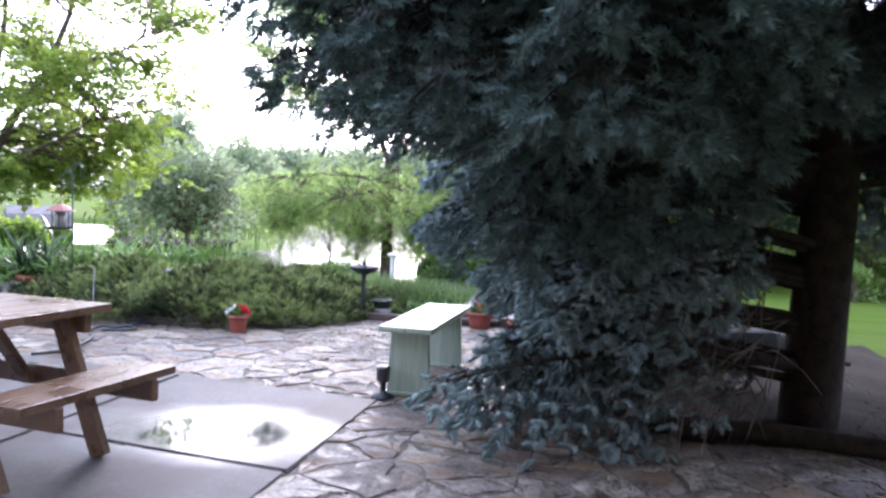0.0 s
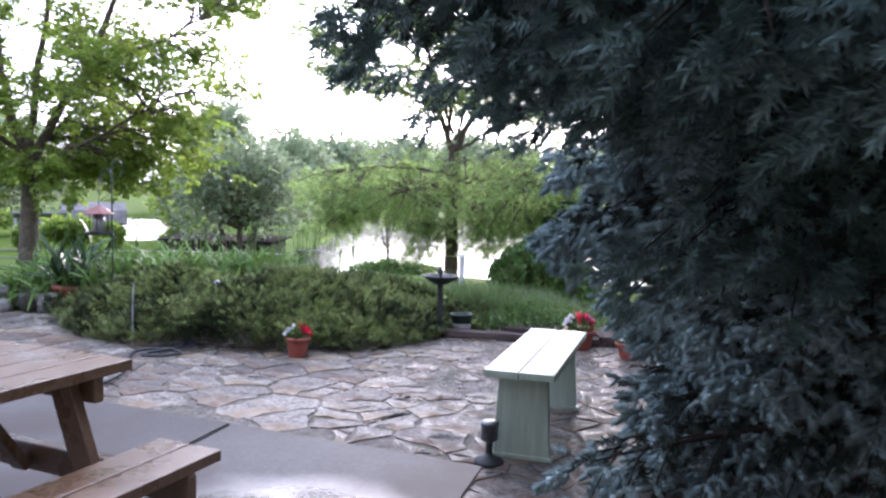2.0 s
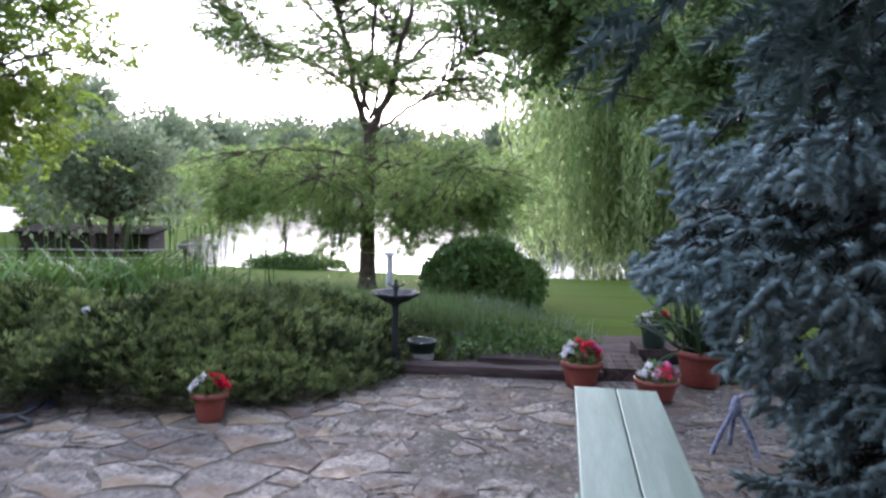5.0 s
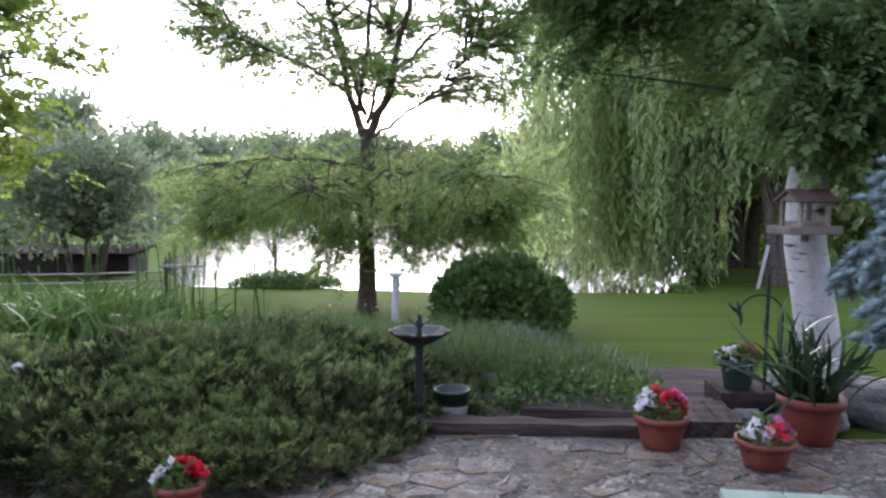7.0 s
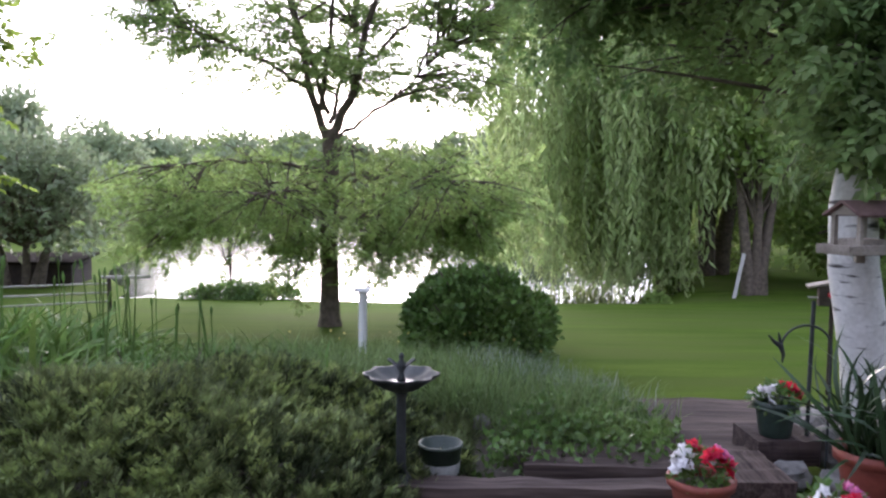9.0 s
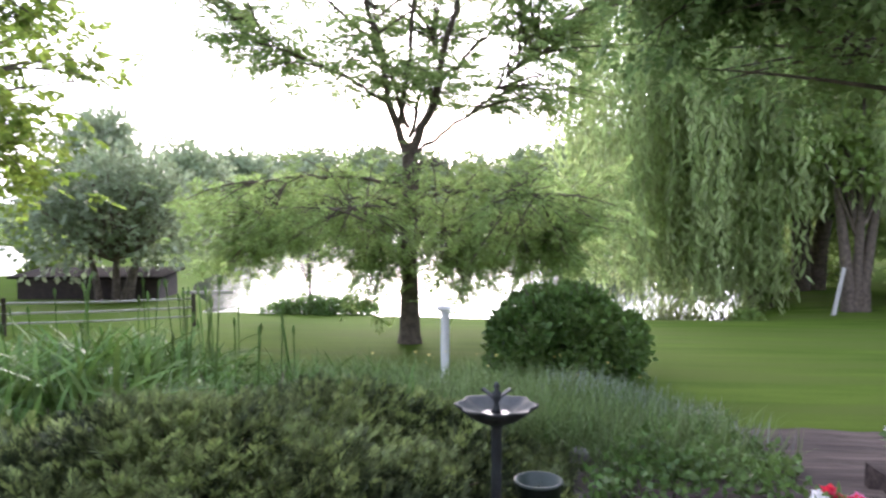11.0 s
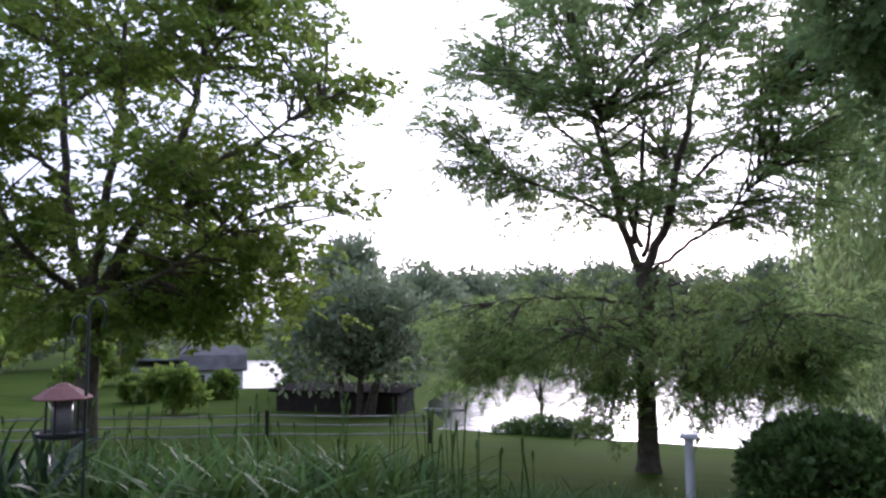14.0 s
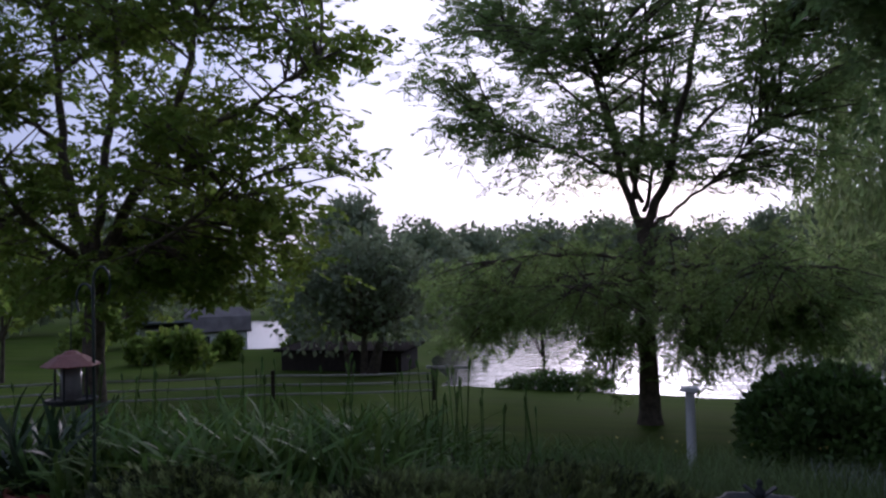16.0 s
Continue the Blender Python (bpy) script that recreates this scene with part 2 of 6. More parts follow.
def water_material():
    m = bpy.data.materials.new("pond water")
    m.use_nodes = True
    n, l = m.node_tree.nodes, m.node_tree.links
    p = n["Principled BSDF"]
    p.inputs["Base Color"].default_value = (0.012, 0.018, 0.012, 1)
    p.inputs["Roughness"].default_value, p.inputs["IOR"].default_value = 0.09, 1.33
    p.inputs["Specular IOR Level"].default_value = 0.6
    tc, nz, bp = n.new("ShaderNodeTexCoord"), n.new("ShaderNodeTexNoise"), n.new("ShaderNodeBump")
    nz.inputs["Scale"].default_value = 2.5
    bp.inputs["Strength"].default_value, bp.inputs["Distance"].default_value = 0.32, 0.05
    # open water is ruffled; the cove under the willow lies calm
    sep, calm, lo = n.new("ShaderNodeSeparateXYZ"), n.new("ShaderNodeMapRange"), n.new("ShaderNodeMapRange")
    for q, out in ((calm, (0.32, 0.05)), (lo, (0.09, 0.03))):
        q.inputs[1].default_value, q.inputs[2].default_value = -0.5, 2.0
        q.inputs[3].default_value, q.inputs[4].default_value = out
        l.new(sep.outputs[0], q.inputs[0])
    l.new(tc.outputs["Object"], sep.inputs[0])
    l.new(calm.outputs[0], bp.inputs["Strength"])
    l.new(lo.outputs[0], p.inputs["Roughness"])
    l.new(tc.outputs["Object"], nz.inputs["Vector"])
    l.new(nz.outputs[0], bp.inputs["Height"])
    l.new(bp.outputs[0], p.inputs["Normal"])
    return m


M_WATER = water_material()


def birch_material():
    m = material("white birch bark", (0.50, 0.48, 0.45), (0.74, 0.72, 0.69), 0.7, 6, 50, 0.4)
    n, l = m.node_tree.nodes, m.node_tree.links
    p = n["Principled BSDF"]
    old = p.inputs["Base Color"].links[0].from_socket
    tc, mp, nz, rp, mx = n.new("ShaderNodeTexCoord"), n.new("ShaderNodeMapping"), n.new("ShaderNodeTexNoise"), n.new("ShaderNodeValToRGB"), n.new("ShaderNodeMixRGB")
    mp.inputs["Scale"].default_value = (5, 5, 34)
    nz.inputs["Scale"].default_value, nz.inputs["Detail"].default_value = 1.0, 3
    rp.color_ramp.elements[0].position, rp.color_ramp.elements[1].position = 0.60, 0.68
    mx.inputs[2].default_value = (0.05, 0.042, 0.038, 1)
    l.new(tc.outputs["Object"], mp.inputs[0])
    l.new(mp.outputs[0], nz.inputs["Vector"])
    l.new(nz.outputs[0], rp.inputs[0])
    l.new(rp.outputs[0], mx.inputs[0])
    l.new(old, mx.inputs[1])
    l.new(mx.outputs[0], p.inputs["Base Color"])
    return m


M_BIRCH = birch_material()


# ---- building helpers ----
rng = np.random.default_rng(7)


def part(name, data, mat, parent=None, label="", smooth=False):
    """Links a bmesh, or a tuple of vertices and faces, as one mesh object under a thing or a part."""
    me = bpy.data.meshes.new(name)
    if isinstance(data, tuple):
        v, f = data
        v, f = np.asarray(v, np.float32), np.asarray(f, np.int32)
        me.vertices.add(len(v))
        me.vertices.foreach_set("co", v.ravel())
        k = f.shape[1]
        me.loops.add(f.size)
        me.loops.foreach_set("vertex_index", f.ravel())
        me.polygons.add(len(f))
        me.polygons.foreach_set("loop_start", np.arange(0, f.size, k, dtype=np.int32))
        me.polygons.foreach_set("loop_total", np.full(len(f), k, np.int32))
        me.update(calc_edges=True)
    else:
        data.to_mesh(me)
        data.free()
    if smooth:
        me.polygons.foreach_set("use_smooth", np.ones(len(me.polygons), bool))
    me.materials.append(mat)
    ob = new(name, me)
    if parent:
        ob.parent = parent
    if label:
        ob["label"] = label
    return ob


def thing(name, label, category, at=(0, 0, 0), rz=0.0, group="", kind=""):
    ob = new(name)
    ob.matrix_world = pose(*at, 0, 0, rz)
    ob.empty_display_size = 0.1
    return tagged(ob, label, category, group, kind)


def box(sx, sy, sz, m=None, bevel=0.006):
    bm = bmesh.new()
    bmesh.ops.create_cube(bm, size=1, matrix=(m or Matrix()) @ Matrix.Diagonal((sx, sy, sz, 1)))
    if bevel:
        bmesh.ops.bevel(bm, geom=bm.edges[:], offset=bevel, segments=2, affect="EDGES", profile=0.6)
    return bm


def lathe(profile, seg=28, wob=0.0):
    """A turned shape from rows of radius and height."""
    bm = bmesh.new()
    rings = []
    for r, z in profile:
        rings.append([bm.verts.new((r * (1 + wob * math.cos(8 * 2 * math.pi * k / seg)) * math.cos(2 * math.pi * k / seg), r * (1 + wob * math.cos(8 * 2 * math.pi * k / seg)) * math.sin(2 * math.pi * k / seg), z)) for k in range(seg)])
    for a, b in zip(rings, rings[1:]):
        for k in range(seg):
            bm.faces.new((a[k], a[(k + 1) % seg], b[(k + 1) % seg], b[k]))
    bm.faces.new(rings[0][::-1])
    bm.faces.new(rings[-1])
    return bm


def tube(points, radii, seg=8):
    """A tapered tube along points, as vertices and faces of four."""
    pts = np.asarray(points, float)
    n = len(pts)
    radii = np.full(n, radii) if np.isscalar(radii) else np.asarray(radii, float)
    tan = np.gradient(pts, axis=0)
    tan /= np.linalg.norm(tan, axis=1)[:, None] + 1e-9
    ref = np.array([0.0, 0.0, 1.0]) if abs(tan[:, 2]).mean() < 0.8 else np.array([1.0, 0.0, 0.0])
    s = np.cross(tan, ref)
    s /= np.linalg.norm(s, axis=1)[:, None] + 1e-9
    u = np.cross(s, tan)
    a = np.arange(seg) * 2 * np.pi / seg
    v = pts[:, None] + radii[:, None, None] * (np.cos(a)[None, :, None] * s[:, None] + np.sin(a)[None, :, None] * u[:, None])
    i = np.arange(n - 1)[:, None] * seg
    k = np.arange(seg)[None]
    f = np.stack([i + k, i + (k + 1) % seg, i + seg + (k + 1) % seg, i + seg + k], -1).reshape(-1, 4)
    f = np.concatenate([f, [[0, 0, 0, 0]]])[:-1]
    return v.reshape(-1, 3), f


def join(chunks):
    vs, fs, n = [], [], 0
    for v, f in chunks:
        vs.append(v)
        fs.append(np.asarray(f) + n)
        n += len(v)
    return np.concatenate(vs), np.concatenate(fs)


def frames_of(d, roll):
    """Turns whose y axis is d, spun by roll."""
    d = d / (np.linalg.norm(d, axis=1)[:, None] + 1e-9)
    ref = np.where(np.abs(d[:, 2:3]) < 0.9, [[0.0, 0.0, 1.0]], [[1.0, 0.0, 0.0]])
    x = np.cross(d, ref)
    x /= np.linalg.norm(x, axis=1)[:, None] + 1e-9
    z = np.cross(x, d)
    c, s = np.cos(roll)[:, None], np.sin(roll)[:, None]
    return np.stack([c * x + s * z, d, c * z - s * x], 2)


def scatter(template, pos, d, roll, size):
    """One mesh of a template (vertices, faces) set at every place, along d."""
    tv, tf = (np.asarray(q) for q in template)
    r = frames_of(np.asarray(d, float), np.asarray(roll, float))
    size = np.broadcast_to(np.asarray(size, float), (len(pos),))
    v = np.einsum("nij,kj->nki", r, tv) * size[:, None, None] + np.asarray(pos)[:, None]
    f = tf[None] + (np.arange(len(pos)) * len(tv))[:, None, None]
    return v.reshape(-1, 3), f.reshape(-1, tf.shape[1])


def leaf_template(width=0.5, fold=0.12):
    """A pointed leaf of length 1 along y, folded on its rib."""
    return (np.array([(0, 0, 0), (width / 2, 0.42, fold), (0, 1, 0), (-width / 2, 0.42, fold)]),
            np.array([(0, 1, 2), (0, 2, 3)]))


def sprig_template(n, width=0.5, leaf=0.4, spread=55, droop=0.0):
    """A twig of length 1 along y with n pairs of leaves."""
    lv, lf = leaf_template(width)
    pos, d = [], []
    for k in range(n):
        t = (k + 0.6) / n
        for s in (-1, 1):
            pos.append((0, t, -droop * t * t))
            d.append((s * math.sin(radians(spread)), math.cos(radians(spread)), rng.uniform(-0.25, 0.15)))
    pos.append((0, 0.95, -droop))
    d.append((0, 1, -0.1))
    return scatter((lv, lf), np.array(pos, float), np.array(d), rng.uniform(-0.5, 0.5, len(pos)) + 0, leaf)


def rand_dirs(n, up=0.0, flat=1.0):
    d = rng.normal(size=(n, 3)) * [1, 1, flat] + [0, 0, up]
    return d / (np.linalg.norm(d, axis=1)[:, None] + 1e-9)


def clump_points(n, centres, radii, shell=0.55):
    """Points in a union of ellipsoids, towards their shells."""
    centres, radii = np.asarray(centres, float), np.asarray(radii, float)
    w = np.prod(radii, axis=1) ** (2 / 3)
    k = rng.choice(len(centres), n, p=w / w.sum())
    d = rand_dirs(n)
    r = rng.uniform(shell**3, 1, n) ** (1 / 3) * rng.uniform(0.8, 1.12, n)
    return centres[k] + d * radii[k] * r[:, None], d


def branch(chunks, tips, p, d, length, radius, depth, bend=0.25, kids=3, spread=0.7, up=0.15, shrink=0.68, seg=6):
    """Limbs that fork from p along d; fills chunks with tubes and tips with twig places and ways."""
    steps = 6
    pts, q, w = [np.array(p, float)], np.array(p, float), np.array(d, float) / np.linalg.norm(d)
    for k in range(steps):
        w = w + rng.normal(size=3) * bend / steps + np.array([0, 0, up / steps])
        w /= np.linalg.norm(w)
        q = q + w * length / steps
        pts.append(q.copy())
        if depth <= 1 and k >= 2:
            tips.append((q.copy(), w.copy()))
    chunks.append(tube(pts, np.linspace(radius, radius * 0.55, steps + 1), seg if depth > 1 else 4))
    if depth > 0:
        for k in range(kids):
            at = pts[rng.integers(3, steps + 1)] if k else pts[-1]
            side = rng.normal(size=3)
            side -= side.dot(w) * w
            side /= np.linalg.norm(side)
            branch(chunks, tips, at, w + side * spread * rng.uniform(0.6, 1.3) * (0.5 if not k else 1), length * shrink * rng.uniform(0.75, 1.15), radius * (0.6 if k else 0.7), depth - 1, bend, kids, spread, up, shrink, seg)
    else:
        tips.append((q, w))


# ---- ground ----
def ground_z(x, y):
    """Height of the land: a level patio, a lawn that falls to the pond, and far banks."""
    x, y = np.asarray(x, float), np.asarray(y, float)
    z = np.interp(y, [-60, 9.75, 10.1, 12, 16.4, 21.5, 23, 60, 120, 200, 400], [-0.05, -0.05, -0.06, -0.25, -0.42, -0.80, -0.85, -0.8, -0.5, -0.4, 0.0])
    z = z + 0.10 * np.clip((x - 6) / 6, 0, 4) * np.clip((y - 14) / 10, 0, 1)
    z = z + 0.14 * np.exp(-(((x - 6.2) / 2.2) ** 2) - ((y - 24.0) / 2.6) ** 2)
    right = 2.9 + np.clip(y - 21.0, 0, 6) * 0.46 + np.clip(y - 27, 0, 100) * 0.2
    near = np.interp(x, [-4.0, 1.0], [22.2, 21.4])
    d = np.minimum(np.minimum(y - near - 0.25 * np.sin(x * 0.7), 118 - y), np.minimum(x + 8.0 + 0.5 * np.sin(y * 0.5) + 0.33 * np.clip(y - 24, 0, 100), right - x))
    # a narrow arm of the pond behind the boathouse
    u, v = -0.559 * (x + 23.5) + 0.829 * (y - 39.2), 0.829 * (x + 23.5) + 0.559 * (y - 39.2)
    d = np.maximum(d, (1 - np.sqrt((u / 10.0) ** 2 + (v / 3.4) ** 2)) * 3.4)
    k = np.clip((d + 0.8) / 2.2, 0, 1)
    return z * (1 - k) + np.minimum(z, -1.5) * k


def front_line(x):
    """Where the planted bed begins behind the paving."""
    return np.interp(x, [-6.6, -5.2, -4.9, -4.3, -3.6, -2.96, -2.3, -1.87, -1.5, -1.25, -1.15], [9.95, 9.6, 9.4, 8.92, 8.6, 8.67, 8.73, 8.95, 9.3, 9.9, 10.0])


def bed_z(x, y):
    """Top of the planted mound behind the patio."""
    ex = np.clip(1 - ((np.asarray(x, float) + 3.3) / 3.2) ** 2, 0, 1)
    ey = np.clip(1 - ((np.asarray(y, float) - 10.7) / 2.3) ** 2, 0, 1)
    return ground_z(x, y) + 0.24 * np.sqrt(ex * ey) * np.clip((np.asarray(y, float) - front_line(x) - 0.05) / 0.6, -0.15, 1)


def grid_sheet(xs, ys, fz):
    gx, gy = np.meshgrid(xs, ys)
    v = np.stack([gx, gy, fz(gx, gy)], -1).reshape(-1, 3)
    nx, ny = len(xs), len(ys)
    i = (np.arange(ny - 1)[:, None] * nx + np.arange(nx - 1)[None]).ravel()
    return v, np.stack([i, i + 1, i + 1 + nx, i + nx], -1)


xs = np.concatenate([-np.geomspace(2000, 24, 26), np.linspace(-22, 22, 111), np.geomspace(24, 2000, 26)])
ys = np.concatenate([-np.geomspace(1500, 6, 10), np.linspace(-5, 60, 164), np.geomspace(62, 3000, 30)])
ground = part("ground", grid_sheet(xs, ys, ground_z), M_LAWN, smooth=True)
tagged(ground, "mown green lawn sloping gently down to a pond", "lawn", kind="structure")
water = part("water", grid_sheet(np.linspace(-60, 60, 9), np.linspace(21, 130, 9), lambda x, y: x * 0 - 1.02), M_WATER)
tagged(water, "still pond reflecting the white evening sky", "pond", kind="structure")

# soil of the patio, under the stones
soil = part("patio_bed", grid_sheet(np.linspace(-7.5, 3.2, 40), np.linspace(-3, 9.72, 44), lambda x, y: x * 0 - 0.004 + 0.004 * np.sin(x * 9) * np.sin(y * 8)), M_JOINT)
tagged(soil, "dark damp soil and moss between the paving stones", "soil", kind="structure")
mound = part("garden_bed", grid_sheet(np.linspace(-6.6, 0.3, 36), np.linspace(8.4, 13.0, 26), lambda x, y: bed_z(x, y) - 0.012 + 0.02 * np.sin(7 * x) * np.sin(6 * y)), M_SOIL, smooth=True)
tagged(mound, "mounded dark soil of the planted garden bed", "garden bed", kind="structure")


# ---- blue spruce ----
def needle_shoot(n, w, radius=0.33):
    """A plush bottle-brush shoot of length 1 along y, rounded at its end."""
    v, f = [], []
    for k in range(n):
        t = ((k + 0.5) / n) ** 0.85
        a = k * 2.4 + rng.uniform(-0.3, 0.3)
        lean = 0.9 * max(0.0, t - 0.55) / 0.45
        s = radius * (1 - 0.5 * lean) * rng.uniform(0.8, 1.2)
        o = np.array([0, t * 0.80, 0])
        tip = o + [math.cos(a) * s, 0.15 + 0.12 * lean, math.sin(a) * s]
        side = np.array([-math.sin(a), 0.0, math.cos(a)]) * w
        i = len(v)
        v += [o - side, o + side, tip]
        f.append((i, i + 1, i + 2))
    return np.array(v), np.array(f)


def plush_shoot(n, w, radius, core):
    """A needle shoot packed round a rounded finger of close needles."""
    v, f = needle_shoot(n, w, radius)
    seg, rows = 4, [(0.0, core * 0.5), (0.3, core), (0.68, core * 0.9)]
    cv = [(math.cos(k * math.tau / seg + i) * r * rng.uniform(0.85, 1.15), y, math.sin(k * math.tau / seg + i) * r * rng.uniform(0.85, 1.15)) for i, (y, r) in enumerate(rows) for k in range(seg)] + [(0, 0.92, 0)]
    cf = []
    for i in range(len(rows) - 1):
        for k in range(seg):
            a, b = i * seg + k, i * seg + (k + 1) % seg
            cf += [(a, b, b + seg), (a, b + seg, a + seg)]
    cf += [((len(rows) - 1) * seg + k, (len(rows) - 1) * seg + (k + 1) % seg, len(rows) * seg) for k in range(seg)]
    return np.concatenate([v, np.array(cv)]), np.concatenate([f, np.array(cf) + len(v)])


TIPS = [plush_shoot(44, 0.034, 0.34, 0.17) for _ in range(4)]
GREENS = [needle_shoot(26, 0.045, 0.27) for _ in range(3)]
OLD = [needle_shoot(18, 0.08) for _ in range(3)]


def spruce_boughs(trunk, boughs, tips, shoot=0.092):
    """Wood, inner needles and outer tips of boughs given as (height, azimuth in degrees, length, sag): drooping limbs whose side shoots end in plush hands of needles."""
    wood, inner, outer = [], [], []
    up = np.array([0, 0, 1.0])
    for h, az, ln, sag in boughs:
        a = radians(az)
        out = np.array([math.cos(a), math.sin(a), 0.0])
        side = np.array([-out[1], out[0], 0.0])
        t = np.linspace(0, 1, 12)
        wob = rng.normal(size=2) * 0.08
        pts = trunk + out * (t * ln)[:, None] + side * (np.sin(t * 3) * wob[0])[:, None] + up * (h + 0.10 * ln * np.sin(t * 2.2) - sag * t**2.2 + 0.10 * ln * np.clip(t - 0.75, 0, 1))[:, None]
        wood.append(tube(pts, np.linspace(0.022 * ln**0.5 + 0.006, 0.004, 12), 5))
        width = min(0.60, 0.25 * ln) * rng.uniform(0.8, 1.15)
        n = max(4, int(ln * 0.66 / 0.10))
        for k in range(n + 1):
            u = 0.36 + 0.64 * k / n
            p = np.array([np.interp(u, t, pts[:, i]) for i in range(3)])
            reach = width * math.sin(min(1.0, (1.06 - u) / 0.5) * 1.571) * rng.uniform(0.6, 1.15) + 0.05
            for s in (-1, 1):
                if rng.uniform() < 0.14:
                    continue
                w = out * rng.uniform(0.7, 1.0) + side * s * rng.uniform(0.5, 0.9)
                w /= np.linalg.norm(w)
                x = np.cross(w, up)
                m = max(1, int(reach / 0.085))
                q = np.linspace(0, 1, m + 1)
                tw = p + w * (q * reach)[:, None] - up * (0.7 * reach * q**1.7 + rng.uniform(-0.03, 0.03))[:, None]
                if m > 1:
                    wood.append(tube(tw[[0, m // 2, m]], [0.006, 0.004, 0.002], 3))
                for j in range(m):
                    for b in (-0.8, 0.8):
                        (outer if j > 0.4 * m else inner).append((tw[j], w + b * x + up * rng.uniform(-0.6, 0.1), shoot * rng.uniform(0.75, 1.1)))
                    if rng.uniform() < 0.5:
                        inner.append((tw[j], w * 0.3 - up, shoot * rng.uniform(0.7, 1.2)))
                for b in (-1.2, -0.7, -0.25, 0.25, 0.7, 1.2):
                    outer.append((tw[m] + rng.normal(size=3) * 0.02, w * 0.8 + b * x - up * rng.uniform(0.1, 1.1), shoot * rng.uniform(0.8, 1.25) * (1.1 - 0.2 * abs(b))))
                outer.append((tw[m], w * 0.5 - up, shoot * rng.uniform(0.7, 1.1)))
    meshes = []
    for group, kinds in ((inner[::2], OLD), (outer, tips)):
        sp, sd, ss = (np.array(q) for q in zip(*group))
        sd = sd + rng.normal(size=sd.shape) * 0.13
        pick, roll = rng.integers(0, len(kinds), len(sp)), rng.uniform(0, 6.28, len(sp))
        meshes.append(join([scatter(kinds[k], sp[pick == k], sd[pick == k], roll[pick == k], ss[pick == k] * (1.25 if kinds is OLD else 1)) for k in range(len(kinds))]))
    return join(wood), meshes[0], meshes[1]


SPRUCE = np.array([2.15, 6.75, 0.0])
# blue-grey young boughs over the lawn and pond, older green ones over the paving with shade in their colour
blue, green = [], []
for k in range(84):
    z = 0.3 + 6.8 * (k / 84) ** 1.1
    az = (k * 137.5 + rng.uniform(-12, 12)) % 360
    ln = np.interp(z, [0, 0.5, 1.2, 2.4, 4.5, 8.5], [1.75, 1.9, 2.1, 2.6, 2.0, 0.3]) * rng.uniform(0.88, 1.1)
    if 212 < az < 340 and z < (1.95 if 238 < az < 325 else 1.4):
        continue
    if z < 1.2 and (az < 112 or az > 300):
        continue
    if z < 0.95 and az < 178:
        continue
    if z < 1.1:
        ln = min(ln, np.interp(az, [110, 135, 160, 190, 212], [1.5, 1.7, 1.7, 1.5, 1.3]))
    elif az < 200:
        ln = min(ln, np.interp(z, [1.1, 1.4, 1.8, 2.4, 3.5, 6], [2.3, 2.2, 1.75, 1.45, 1.2, 0.9]) * np.interp(az, [60, 120, 170, 200], [1.0, 0.9, 0.95, 1.0]))
    elif z > 1.4:
        ln *= 1.1
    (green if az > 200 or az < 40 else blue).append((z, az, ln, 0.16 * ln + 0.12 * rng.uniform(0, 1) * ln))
# tiers of young blue boughs towards the lawn: height, reach, first and last azimuth
for z, ln, first, last, step in ((0.32, 1.62, 166, 204, 8), (0.58, 1.78, 162, 204, 8), (0.86, 1.74, 162, 216, 8), (1.10, 1.66, 170, 217, 9), (1.38, 2.25, 136, 194, 7.5), (1.68, 2.12, 140, 202, 8.5), (2.04, 1.95, 148, 200, 9), (2.42, 1.68, 162, 202, 9), (2.82, 1.42, 164, 196, 10)):
    for az in np.arange(first, last, step):
        reach = ln * rng.uniform(0.92, 1.06)
        blue.append((z + rng.uniform(-0.07, 0.07), az + rng.uniform(-3, 3), reach, rng.uniform(0.15, 0.2) * reach))
blue += [(0.32, 194, 2.05, 0.23), (0.34, 201, 2.25, 0.26), (0.95, 167, 2.0, 0.3)]
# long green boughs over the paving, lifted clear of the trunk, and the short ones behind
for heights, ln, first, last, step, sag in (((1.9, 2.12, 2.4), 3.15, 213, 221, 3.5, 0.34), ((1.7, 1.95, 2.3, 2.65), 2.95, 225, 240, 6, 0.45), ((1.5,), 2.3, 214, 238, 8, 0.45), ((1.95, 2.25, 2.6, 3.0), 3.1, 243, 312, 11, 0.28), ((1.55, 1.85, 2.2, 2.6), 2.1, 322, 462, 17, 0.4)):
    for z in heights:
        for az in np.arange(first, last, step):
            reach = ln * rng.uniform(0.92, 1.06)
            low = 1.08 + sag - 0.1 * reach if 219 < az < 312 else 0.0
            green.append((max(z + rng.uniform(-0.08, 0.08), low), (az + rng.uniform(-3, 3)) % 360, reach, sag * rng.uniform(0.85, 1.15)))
green, blue = ([q for k, q in enumerate(g) if q[0] < 3.6 or k % 2] for g in (green, blue))
spruce = thing("blue_spruce", "large blue spruce with drooping grey-blue boughs at the patio's edge", "spruce tree")
tp = np.array([SPRUCE + (0.05 * math.sin(z), 0.03 * math.sin(2 * z), z - 0.1) for z in np.linspace(0, 9, 14)])
part("trunk", tube(tp, np.linspace(0.175, 0.03, 14), 14), M_BARKDK, spruce, smooth=True)
wood, inner, outer = spruce_boughs(SPRUCE, blue, TIPS, 0.088)
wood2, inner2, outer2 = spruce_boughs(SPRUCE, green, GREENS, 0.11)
part("branch_wood", join([wood, wood2]), M_BARKDK, spruce, "dark bare inner branches")
part("inner_needles", join([inner, inner2]), M_SPRUCE_IN, spruce, "older green needles, darkened for the inner shade")
